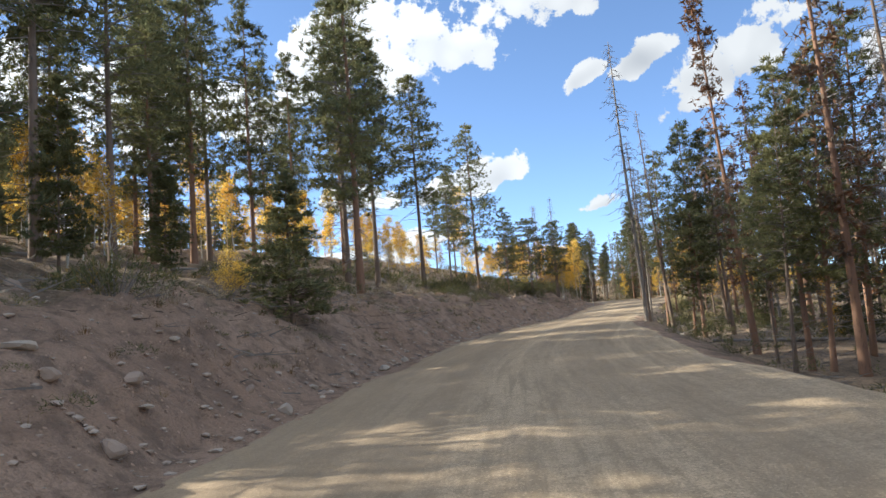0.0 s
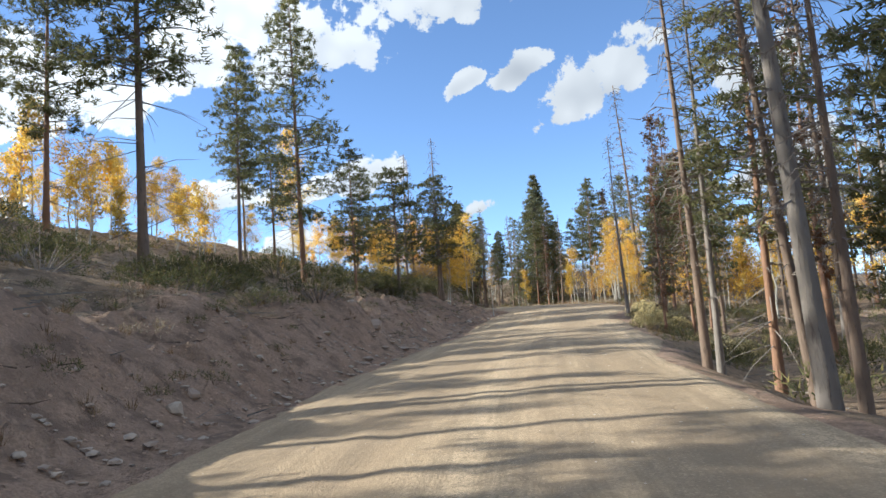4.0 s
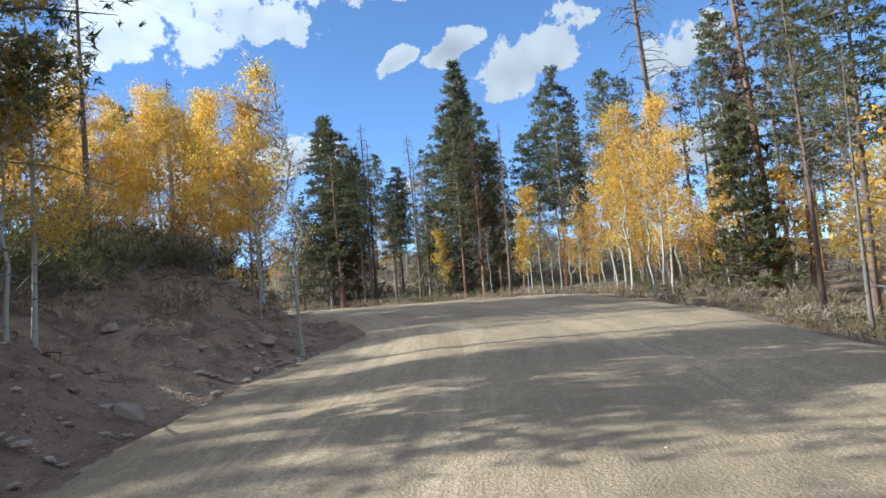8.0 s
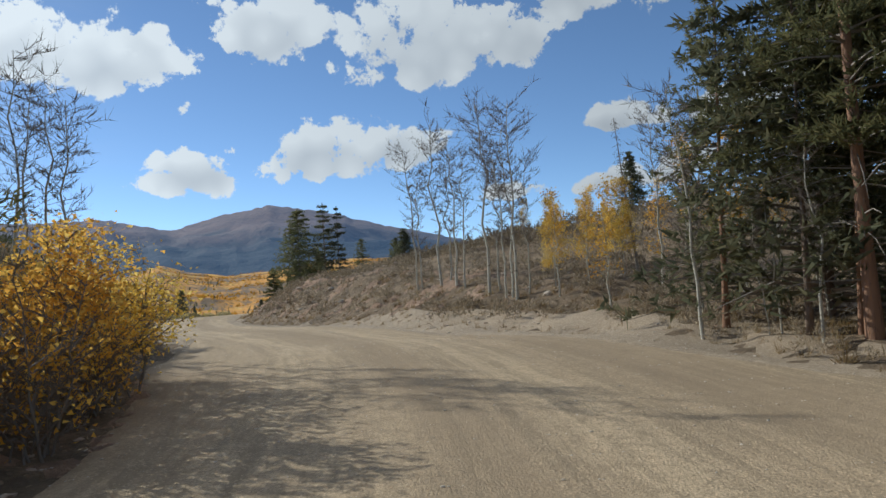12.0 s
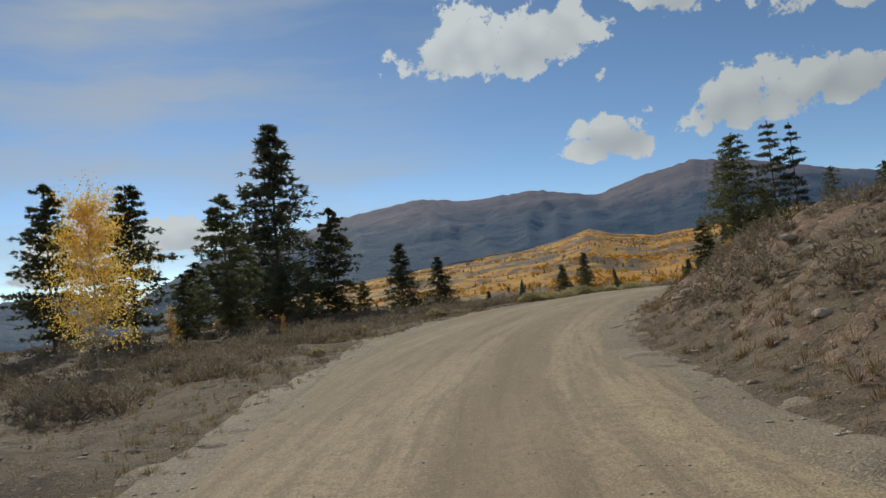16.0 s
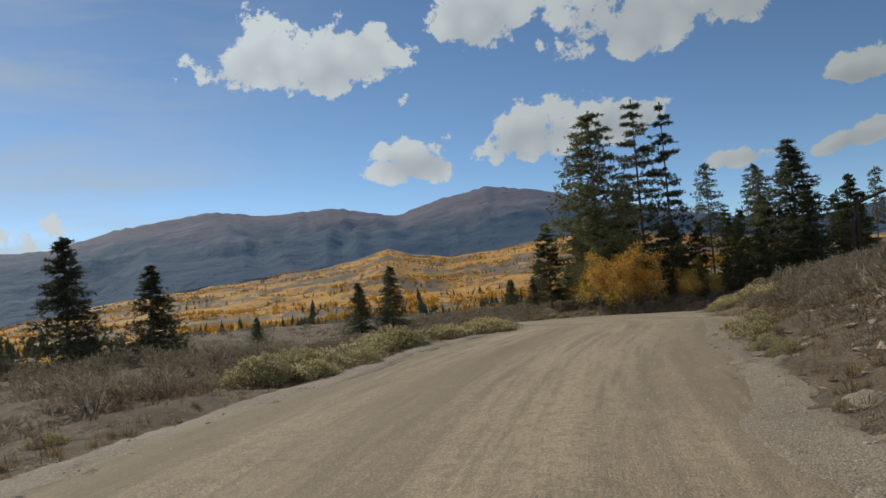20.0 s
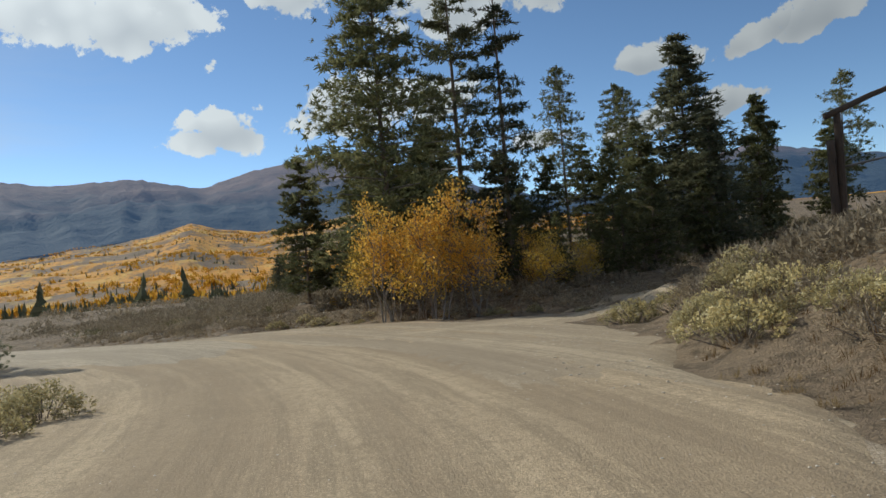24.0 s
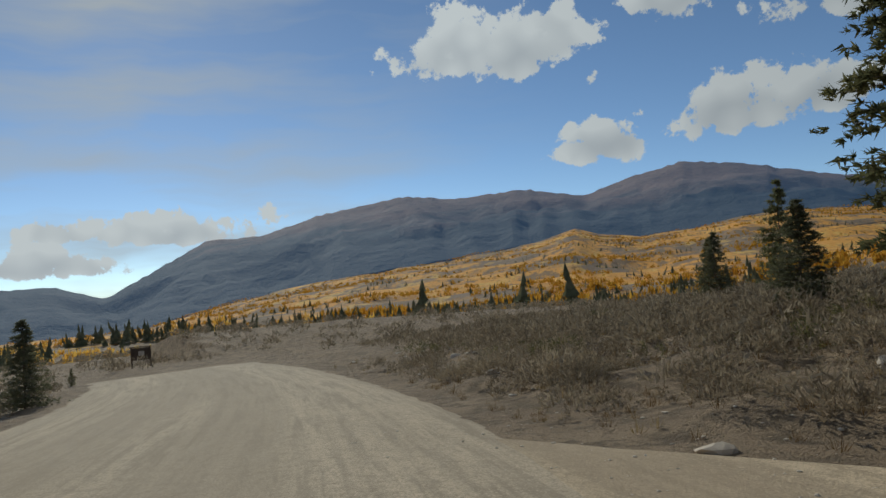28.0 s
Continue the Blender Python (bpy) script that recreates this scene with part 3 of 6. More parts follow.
def land(x, y, rough=True):
    """Ground height for arrays of places."""
    x, y = np.asarray(x, float), np.asarray(y, float)
    s, u, zr = stations(x, y)
    left, right = -u - table(EDGE_L, s), u - table(EDGE_R, s)
    v = np.clip(left, 0, 60)
    b = table(BANK_L, s)
    rise = np.clip(v / table(WIDE_L, s), 0, 1)
    rise = rise * rise * (3 - 2 * rise)
    zl = b * rise + table(SLOPE_L, s) * (np.clip(v - 3.0, 0, 18) + 0.15 * np.clip(v - 21, 0, 40)) - 0.12 * np.exp(-((v - 0.5) / 0.5) ** 2) * (b > 0.5)
    v2 = np.clip(right, 0, 60)
    rise = np.clip(v2 / table(WIDE_R, s), 0, 1)
    rise = rise * rise * (3 - 2 * rise)
    zw = table(BANK_R, s) * rise + table(SLOPE_R, s) * np.clip(np.minimum(v2, table(TOP_R, s)) - 3.0, 0, 40)
    road = -0.018 * np.abs(u)
    z = zr + np.where(left > 0, zl - 0.05 * np.clip(left / 0.8, 0, 1) - 0.018 * np.abs(u - np.sign(u) * np.clip(left, 0, 99)), np.where(right > 0, zw - 0.05 * np.clip(right / 0.8, 0, 1) - 0.018 * np.abs(u - np.clip(right, 0, 99)), road))
    if rough:
        off = np.clip(np.maximum(left, right) / 1.5, 0, 1)
        z = z + off * (0.16 * waves(x, y, 5.0, 1) + 0.07 * waves(x, y, 1.7, 2)) * (1 + 0.7 * np.clip(b, 0, 1) * (left > 0) * (left < 6))
        z = z + (1 - off) * 0.012 * waves(x, y, 2.2, 3)
    dist = np.maximum(left, right)
    f = np.clip((dist - 38) / 60, 0, 1)
    f = f * f * (3 - 2 * f)
    return z * (1 - f) + far_land(x, y) * f


# ---- building helpers ----
def mesh_of(name, verts, faces, mat, smooth=False):
    me = bpy.data.meshes.new(name)
    me.from_pydata(verts if isinstance(verts, list) else verts.tolist(), [], faces if isinstance(faces, list) else faces.tolist())
    me.materials.append(mat)
    if smooth:
        me.polygons.foreach_set("use_smooth", [True] * len(me.polygons))
    me.update()
    return me


class Shape:
    """Collects verts and faces of one part."""

    def __init__(self):
        self.v, self.f = [], []

    def tube(self, points, radii, sides=6):
        """A tapered limb along points; it closes at its tip."""
        n0 = len(self.v)
        pts = [Vector(p) for p in points]
        for k, p in enumerate(pts):
            d = (pts[min(k + 1, len(pts) - 1)] - pts[max(k - 1, 0)]).normalized()
            a = d.orthogonal().normalized()
            c = d.cross(a)
            for j in range(sides):
                w = 2 * math.pi * j / sides
                self.v.append(tuple(p + (a * math.cos(w) + c * math.sin(w)) * radii[k]))
        for k in range(len(pts) - 1):
            for j in range(sides):
                i, i2 = n0 + k * sides + j, n0 + k * sides + (j + 1) % sides
                self.f.append((i, i2, i2 + sides, i + sides))
        self.f.append(tuple(n0 + (len(pts) - 1) * sides + j for j in range(sides)))

    def blade(self, base, way, side, width):
        """One pointed leaf or needle bunch: a flat triangle with its own island."""
        n = len(self.v)
        self.v += [tuple(base - side * width), tuple(base + side * width), tuple(base + way)]
        self.f.append((n, n + 1, n + 2))

    def leaf(self, at, a, b):
        n = len(self.v)
        self.v += [tuple(at - a), tuple(at + a * 0.3 + b), tuple(at + a * 0.8 - b)]
        self.f.append((n, n + 1, n + 2))

    def mesh(self, name, mat, smooth=False):
        return mesh_of(name, self.v, self.f, mat, smooth)


def part(name, mesh, parent, label=""):
    ob = new(name, mesh)
    ob.parent = parent
    return tagged(ob, label) if label else ob


def rand_dir(r, up=0.0):
    v = Vector((r.gauss(0, 1), r.gauss(0, 1), r.gauss(0, 1) + up))
    return v.normalized()


def tuft(shape, r, at, way, size, count, width=0.13):
    """A spray of needle bunches round a twig's end."""
    for _ in range(count):
        d = (way * 0.75 + rand_dir(r, 0.25) * 0.85).normalized()
        side = d.cross(rand_dir(r)).normalized()
        foot = at + rand_dir(r) * size * 0.42 * r.random()
        shape.blade(foot, d * size * r.uniform(0.55, 1.0), side, size * width * r.uniform(0.9, 1.5))


def trunk_line(r, height, bend, lean):
    a, b = r.uniform(0, 6.28), r.uniform(0, 6.28)
    pts = []
    for k in range(9):
        q = k / 8
        w = bend * height * math.sin(q * 3.1) * 0.5
        pts.append(Vector((math.cos(a) * w + lean * height * q * math.cos(b), math.sin(a) * w + lean * height * q * math.sin(b), height * q)))
    return pts


def along(pts, q):
    k = min(int(q * (len(pts) - 1)), len(pts) - 2)
    return pts[k].lerp(pts[k + 1], q * (len(pts) - 1) - k)


def conifer(name, label, seed, height, radius, low, profile, whorls, per, droop, needles, bark, size=0.42, tufts=9, count=6, density=1.0, bare_low=0, thick=0.0088, bend=0.006, blade=0.13, loose=0.5):
    """A conifer with its foot at the origin: trunk, limbs and a crown of needle sprays."""
    r = random.Random(seed)
    root = tagged(new(name), label, "tree", name.replace("_", " ") + "s along the road")
    pts = trunk_line(r, height, bend, 0.0)
    t = Shape()
    t.tube(pts, [height * thick * (1.25 if k == 0 else 1.0) * (1 - 0.93 * k / 8) + 0.008 for k in range(9)], 8)
    part("trunk", t.mesh("trunk", bark, True), root)
    limbs, crown = Shape(), Shape()
    for w in range(whorls):
        q = low + (1 - low) * (w + r.uniform(-0.3, 0.3)) / whorls
        q = min(max(q, 0.03), 0.985)
        rel = (q - low) / (1 - low)
        for _ in range(per):
            if r.random() > density:
                continue
            ln = radius * profile(max(rel, 0.0)) * r.uniform(0.55, 1.15)
            a = r.uniform(0, 6.28)
            start = along(pts, min(max(q + loose * r.uniform(-1, 1) * (1 - low) / whorls, 0.03), 0.985))
            out = Vector((math.cos(a), math.sin(a), 0))
            dr = droop * r.uniform(0.5, 1.4)
            mid = start + out * ln * 0.5 + Vector((0, 0, ln * (0.12 - dr * 0.35)))
            end = start + out * ln + Vector((0, 0, ln * (0.16 - dr)))
            limbs.tube([start, mid, end], [0.018 + 0.011 * ln, 0.012 + 0.006 * ln, 0.005], 3)
            n = max(2, int(tufts * (0.4 + 0.6 * ln / radius)))
            for k in range(n):
                f = 0.28 + 0.72 * (k + r.random()) / n
                p = start.lerp(mid, f * 2) if f < 0.5 else mid.lerp(end, f * 2 - 1)
                way = (out + rand_dir(r) * 0.8).normalized()
                spread = ln * 0.22 * (1.1 - 0.6 * f)
                p = p + Vector((r.gauss(0, spread), r.gauss(0, spread), r.gauss(0, spread * 0.35)))
                tuft(crown, r, p, way, size * r.uniform(0.7, 1.2), count, blade)
    for _ in range(10):
        tuft(crown, r, along(pts, r.uniform(0.95, 1.0)), Vector((0, 0, 1)), size * 0.7, 3)
    for _ in range(bare_low):
        q = r.uniform(0.08, low + 0.1)
        a, ln = r.uniform(0, 6.28), r.uniform(0.4, 1.0) * radius
        start, out = along(pts, q), Vector((math.cos(a), math.sin(a), r.uniform(-0.5, 0.25)))
        limbs.tube([start, start + out * ln * 0.6, start + out * ln + Vector((0, 0, -0.1 * ln))], [0.02, 0.012, 0.004], 3)
    tagged(part("branchwork", limbs.mesh("branchwork", GREY_WOOD if bare_low else bark), root), kind="stuff")
    if crown.f:
        part("crown", crown.mesh("crown", needles), root)
    return root


def snag(name, label, seed, height, radius, bark, droop, count=110, needles=None):
    """A standing dead pine: bare trunk with many thin drooping twigs."""
    r = random.Random(seed)
    root = tagged(new(name), label, "tree", name.replace("_", " ") + "s along the road")
    pts = trunk_line(r, height, 0.012, 0.0)
    t = Shape()
    t.tube(pts, [height * 0.0088 * (1.2 if k == 0 else 1.0) * (1 - 0.92 * k / 8) + 0.01 for k in range(9)], 8)
    part("trunk", t.mesh("trunk", bark, True), root)
    limbs, crown = Shape(), Shape()
    for _ in range(count):
        q = r.uniform(0.1, 0.99) ** 0.75
        ln = radius * (1.15 - q * 0.85) * r.uniform(0.25, 1.0) * (0.45 if q < 0.35 else 1)
        a = r.uniform(0, 6.28)
        start, out = along(pts, q), Vector((math.cos(a), math.sin(a), 0))
        mid = start + out * ln * 0.55 + Vector((0, 0, ln * r.uniform(-0.15, 0.2)))
        end = start + out * ln + Vector((0, 0, -ln * droop * r.uniform(0.2, 1.3)))
        limbs.tube([start, mid, end], [0.014 + 0.008 * ln, 0.01 + 0.004 * ln, 0.004], 3)
        for _ in range(r.randint(3, 6)):
            f = r.uniform(0.25, 1)
            p = start.lerp(mid, f * 2) if f < 0.5 else mid.lerp(end, f * 2 - 1)
            d = (out * 0.6 + rand_dir(r, -0.5) * 0.8) * ln * r.uniform(0.15, 0.45)
            limbs.blade(p, d, d.cross(rand_dir(r)).normalized(), 0.016)
            if needles and r.random() < 0.7:
                tuft(crown, r, p + d * 0.6, d.normalized(), 0.3, 4, 0.13)
    tagged(part("branchwork", limbs.mesh("branchwork", TWIG), root), kind="stuff")
    if crown.f:
        part("crown", crown.mesh("crown", needles), root)
    return root


def aspen(name, label, seed, height, radius, low, leaves, leaf_count, stems=1, leaf=0.075, bend=0.02, twigs=26, fine=5, kink=0.0, stem_mat=None):
    """An aspen: pale bending stem, rising limbs, twigs and many small leaves in clumps."""
    r = random.Random(seed)
    root = tagged(new(name), label, "tree", name.replace("_", " ") + "s along the road")
    limbs, crown = Shape(), Shape()
    tips = []
    for s in range(stems):
        h = height * (1 if s == 0 else r.uniform(0.6, 0.95))
        pts = trunk_line(r, h, bend * r.uniform(0.5, 1.6), 0.0 if stems == 1 else r.uniform(0.08, 0.3))
        if kink:
            pts = [p + Vector((r.gauss(0, kink), r.gauss(0, kink), 0)) * min(k, 4) for k, p in enumerate(pts)]
        if stems > 1:
            off = Vector((r.uniform(-1, 1), r.uniform(-1, 1), 0)) * radius * 0.28
            pts = [p + off for p in pts]
        trunk = Shape()
        trunk.tube(pts, [h * (0.0072 if stems == 1 else 0.006) * (1.2 if k == 0 else 1) * (1 - 0.9 * k / 8) + 0.007 for k in range(9)], 7)
        part("trunk" if stems == 1 else "stem", trunk.mesh("trunk", stem_mat or ASPEN_BARK, True), root)
        for _ in range(max(6, twigs // stems)):
            q = low + (1 - low) * r.random() ** 0.8
            ln = radius * (1.1 - 0.7 * (q - low) / (1 - low)) * r.uniform(0.4, 1.0)
            if not leaf_count:
                ln = radius * r.uniform(0.15, 0.85) * (0.6 if q < 0.5 else 1.0)
            a = r.uniform(0, 6.28)
            start, out = along(pts, min(q, 0.97)), Vector((math.cos(a), math.sin(a), r.uniform(0.5, 1.1) if leaf_count else r.uniform(0.15, 1.1)))
            mid = start + out * ln * 0.5 + rand_dir(r) * ln * 0.1
            end = start + out * ln * 0.95 + Vector((0, 0, -0.1 * ln)) + rand_dir(r) * ln * 0.12
            stout = 1.0 if leaf_count else 0.55
            limbs.tube([start, mid, end], [stout * (0.012 + 0.009 * ln), stout * (0.009 + 0.004 * ln), 0.004], 4)
            tips += [mid.lerp(end, 0.3), end]
            for _ in range(fine):
                p = start.lerp(end, r.uniform(0.25, 1))
                d = (rand_dir(r, 0.7) + out * 0.4) * ln * r.uniform(0.15, 0.4)
                limbs.blade(p, d, d.cross(rand_dir(r)).normalized(), 0.012)
                tips.append(p + d * 0.8)
    for _ in range(leaf_count):
        p = r.choice(tips) + Vector((r.gauss(0, 0.2), r.gauss(0, 0.2), r.gauss(0, 0.17))) * (0.5 + radius * 0.35)
        a = rand_dir(r)
        b = a.cross(rand_dir(r)).normalized()
        s = leaf * r.uniform(0.75, 1.5)
        crown.leaf(p, a * s, b * s * 0.8)
    tagged(part("branchwork", limbs.mesh("branchwork", ASPEN_BARK if leaf_count and stems == 1 else TWIG), root), kind="stuff")
    if crown.f:
        part("crown", crown.mesh("crown", leaves), root)
    return root


def pine_profile(q):
    return (0.5 + 0.5 * min(q * 3.5, 1.0)) * (1 - q) ** 0.55 + 0.12


def cone_profile(q):
    return (1 - q) ** 0.85 + 0.05


class Kind:
    """Variants of one kind of tree, built once; the first use takes the built one, later ones copy it."""

    def __init__(self, makers):
        self.makers, self.made, self.used = makers, {}, 0

    def put(self, x, y, height, turn=0.0, lean=(0.0, 0.0), variant=None, z=None, wide=1.0, label=""):
        k = (self.used if variant is None else variant) % len(self.makers)
        self.used += 1
        z = float(land([x], [y])[0]) - 0.12 if z is None else z
        nominal, maker = self.makers[k]
        s = height / nominal
        tilt = Matrix.Identity(4)
        tilt[0][2], tilt[1][2] = lean
        m = Matrix.Translation((x, y, z)) @ tilt @ Matrix.Rotation(turn, 4, "Z") @ Matrix.Diagonal((s * wide, s * wide, s, 1))
        if k not in self.made:
            ob = self.made[k] = maker()
            ob.matrix_basis = m
        else:
            ob = copy_thing(self.made[k], Matrix.Identity(4))
            ob.matrix_basis = m
        if label:
            tagged(ob, label)
        return ob


def pine_kind():
    text = "tall green lodgepole pine with a bare lower trunk"
    rows = []
    for k in range(5):
        rows.append((16.0, lambda k=k: conifer("pine", text, 10 + k, 16.0, 2.3 + 0.3 * (k % 3), (0.26, 0.38, 0.22, 0.42, 0.3)[k], pine_profile, 26, 5, 0.18, NEEDLES, BARK if k % 2 else RED_BARK, 0.34, 14, 9, 0.9, 30, blade=0.075)))
    return Kind(rows)


def full_kind():
    text = "broad dark pine with a full ragged crown"
    return Kind([(14.0, lambda k=k: conifer("broad_pine", text, 20 + k, 14.0, 3.0, 0.08 + 0.03 * k, lambda q: (0.55 + 0.45 * min(q * 4, 1)) * (1 - q) ** 0.7 + 0.1, 30, 5, 0.12, NEEDLES, BARK, 0.34, 21, 11, 0.95, 6, blade=0.12)) for k in range(3)])


def giant_kind():
    text = "big old pine with heavy dark branches in clumps"
    return Kind([(15.0, lambda k=k: conifer("old_pine", text, 120 + k, 15.0, 3.4, 0.12 + 0.04 * k, lambda q: (0.6 + 0.4 * min(q * 4, 1)) * (1 - q) ** 0.6 + 0.08, 34, 6, 0.1, NEEDLES, BARK, 0.32, 22, 11, 0.9, 12, blade=0.085)) for k in range(2)])


def layered_kind():
    text = "tall dark fir with separate level tiers of branches"
    return Kind([(15.0, lambda k=k: conifer("tiered_fir", text, 320 + k, 15.0, 2.0, 0.1, lambda q: (0.55 + 0.45 * min(q * 5, 1)) * (1 - q) ** 0.55 + 0.1, 21, 7, 0.14, SPRUCE, BARK, 0.3, 17, 9, 0.85, 4, blade=0.09, loose=0.12)) for k in range(2)])


def near_kind():
    text = "ragged short pine with open dark branches above the bank"
    return Kind([(8.0, lambda k=k: conifer("ragged_pine", text, 220 + k, 8.0, 2.1, 0.3, lambda q: (0.7 + 0.3 * min(q * 4, 1)) * (1 - q) ** 0.5 + 0.08, 20, 6, 0.12, NEEDLES, BARK, 0.18, 25, 11, 0.88, 10, 0.011, 0.02, 0.072)) for k in range(2)])


def young_kind():
    text = "bushy green young pine with branches down to the ground"
    return Kind([(7.0, lambda k=k: conifer("young_pine", text, 30 + k, 7.0, 1.7, 0.08, cone_profile, 22, 6, 0.05, NEEDLES, BARK, 0.28, 11, 9, blade=0.09)) for k in range(2)])


def spruce_kind():
    text = "dark green spruce with a pointed crown down to the ground"
    return Kind([(12.0, lambda k=k: conifer("spruce", text, 40 + k, 12.0, 2.9, 0.03, cone_profile, 40, 7, 0.22, SPRUCE, BARK, 0.33, 15, 8, 0.9, 4, blade=0.1, loose=0.9)) for k in range(3)])


def snag_kind():
    text = "dead grey pine with bare drooping twigs"
    return Kind([(15.0, lambda k=k: snag("dead_pine", text, 60 + k, 15.0, 1.7, GREY_WOOD if k % 2 else BARK, 0.55, 190)) for k in range(3)])


def rusty_kind():
    text = "dying pine with orange bark and rust-brown needles"
    return Kind([(16.0, lambda k=k: snag("dying_pine", text, 70 + k, 16.0, 1.9, RED_BARK, 0.4, 170, DRY)) for k in range(2)])


def aspen_kind():
    text = "golden aspen with a pale trunk and yellow leaves"
    return Kind([(9.0, lambda k=k: aspen("aspen", text, 80 + k, 9.0, 1.9, 0.2, GOLDLEAF, 6800, 1, 0.047)) for k in range(4)])


def rich_aspen_kind():
    text = "full yellow aspen with leaves nearly to the ground"
    return Kind([(7.0, lambda k=k: aspen("aspen", text, 86 + k, 7.0, 2.9, 0.06, GOLDLEAF, 13000, 1, 0.046, 0.02, 70, 9, 0.02)) for k in range(3)])


def thin_aspen_kind():
    text = "thin aspen with a few dull yellow leaves"
    return Kind([(9.0, lambda k=k: aspen("aspen", text, 90 + k, 9.0, 1.6, 0.25, OCHRE, 900, 1, 0.075, 0.02, 34, 8, 0.035)) for k in range(3)])


def bare_kind():
    text = "bare leafless aspen with a pale bending stem"
    return Kind([(8.0, lambda k=k: aspen("bare_aspen", text, 100 + k, 8.0, 1.6, 0.3, None, 0, 1, 0.07, 0.02, 58, 16, 0.035)) for k in range(4)])


def shrub_kind():
    text = "many-stemmed aspen thicket with orange-yellow leaves"
    return Kind([(4.5, lambda k=k: aspen("aspen_thicket", text, 110 + k, 4.5, 1.6, 0.26, GOLDLEAF if k % 2 else OCHRE, 4300, 7, 0.046, 0.035, 84, 6, 0.03, GREY_WOOD)) for k in range(4)])


def back_pine_kind():
    text = "green pine standing back in the wood"
    return Kind([(15.0, lambda k=k: conifer("pine", text, 130 + k, 15.0, 2.3 + 0.2 * k, (0.2, 0.3, 0.4)[k], pine_profile, 20, 4, 0.18, NEEDLES, BARK, 0.38, 13, 8, 0.9, 6, blade=0.08)) for k in range(3)])


def back_aspen_kind():
    text = "golden aspen standing back in the wood"
    return Kind([(8.0, lambda k=k: aspen("aspen", text, 140 + k, 8.0, 1.8, 0.22, GOLDLEAF, 1300, 1, 0.1)) for k in range(3)])


def twiggy_kind():
    text = "twiggy leafless thicket with a few ochre leaves"
    return Kind([(4.0, lambda k=k: aspen("bare_thicket", text, 150 + k, 4.0, 1.5, 0.1, OCHRE, 1100, 8, 0.05, 0.04, 100, 9, 0.03, GREY_WOOD)) for k in range(3)])


def bush(name, label, category, seed, radius, height, mat, ends, blades, length, width, up=0.5, heads=None):
    """A rounded bush: woody stems from one foot, many short leafy sprays in lumps, and seed heads on some."""
    r = random.Random(seed)
    root = tagged(new(name), label, category, name + " bushes along the road")
    stems, leafage, pods = Shape(), Shape(), Shape()
    for k in range(ends):
        a, q = r.uniform(0, 6.28), math.sqrt(r.random())
        lump = 1 + 0.22 * math.sin(a * 3 + seed) * q
        tip = Vector((math.cos(a) * q * radius * lump, math.sin(a) * q * radius * lump, height * (1 - 0.62 * q * q) * r.uniform(0.72, 1.05)))
        if k % 4 == 0:
            stems.tube([Vector((tip.x * 0.12, tip.y * 0.12, -0.05)), tip * 0.55 + Vector((0, 0, -0.04)), tip], [0.016, 0.01, 0.004], 3)
        for _ in range(9 if heads else 0):
            a1 = rand_dir(r)
            pods.leaf(tip + rand_dir(r, 0.6) * 0.075 + Vector((0, 0, 0.03)), a1 * 0.03, a1.cross(rand_dir(r)).normalized() * 0.022)
        for _ in range(blades):
            d = (tip.normalized() * 0.7 + rand_dir(r, up) * 0.8).normalized()
            at = tip + rand_dir(r) * length * 0.5 - Vector((0, 0, r.random() ** 2 * tip.z * 0.5))
            leafage.blade(at, d * length * r.uniform(0.6, 1.3), d.cross(rand_dir(r)).normalized(), width)
    tagged(part("woody_base", stems.mesh("woody_base", TWIG), root), kind="stuff")
    part("foliage", leafage.mesh("foliage", mat), root)
    if heads:
        tagged(part("bloom", pods.mesh("bloom", heads), root, "pale yellow dry seed heads"), kind="stuff")
    return root


def juniper_kind():
    return Kind([(0.9, lambda k=k: bush("juniper", "low dark green juniper bush on the slope", "shrub", 160 + k, 1.0 + 0.15 * k, 0.9, JUNIPER, 90, 13, 0.12, 0.011)) for k in range(3)])


def rabbitbrush_kind():
    return Kind([(0.75, lambda k=k: bush("rabbitbrush", "pale yellow-green rabbitbrush gone to seed at the roadside", "shrub", 170 + k, 0.66, 0.66, RABBIT, 96, 14, 0.075, 0.011, 0.7, SEED_HEAD)) for k in range(3)])


def bigsage_kind():
    return Kind([(0.7, lambda k=k: bush("sagebrush", "grey-brown rounded sagebrush on the open slope", "shrub", 180 + k, 0.66, 0.66, SAGE, 74, 13, 0.09, 0.011, 0.6)) for k in range(4)])


# ---- the land ----
import mathutils
import mathutils.bvhtree
from mathutils import noise


def graded(a, b, step, reach, grow=1.22):
    """Even lines from a to b, then ever wider ones out to reach on both sides."""
    core = list(np.arange(a, b + step / 2, step))
    out, d = [], step
    x = core[-1]
    while x < b + reach:
        d *= grow
        x += d
        out.append(x)
    low, d, x = [], step, core[0]
    while x > a - reach:
        d *= grow
        x -= d
        low.append(x)
    return np.array(low[::-1] + core + out)


def grid_mesh(name, xs, ys, height, mats, pick):
    gx, gy = np.meshgrid(xs, ys)
    x, y = gx.ravel(), gy.ravel()
    z = height(x, y)
    n, m = len(xs), len(ys)
    i = (np.arange(m - 1)[:, None] * n + np.arange(n - 1)[None]).ravel()
    faces = np.stack([i, i + 1, i + n + 1, i + n], 1)
    me = bpy.data.meshes.new(name)
    me.from_pydata(np.stack([x, y, z], 1).tolist(), [], faces.tolist())
    for mat in mats:
        me.materials.append(mat)
    cx, cy = x[faces].mean(1), y[faces].mean(1)
    me.polygons.foreach_set("material_index", pick(cx, cy).astype(np.int32))
    me.polygons.foreach_set("use_smooth", np.ones(len(faces), bool))
    me.update()
    return me


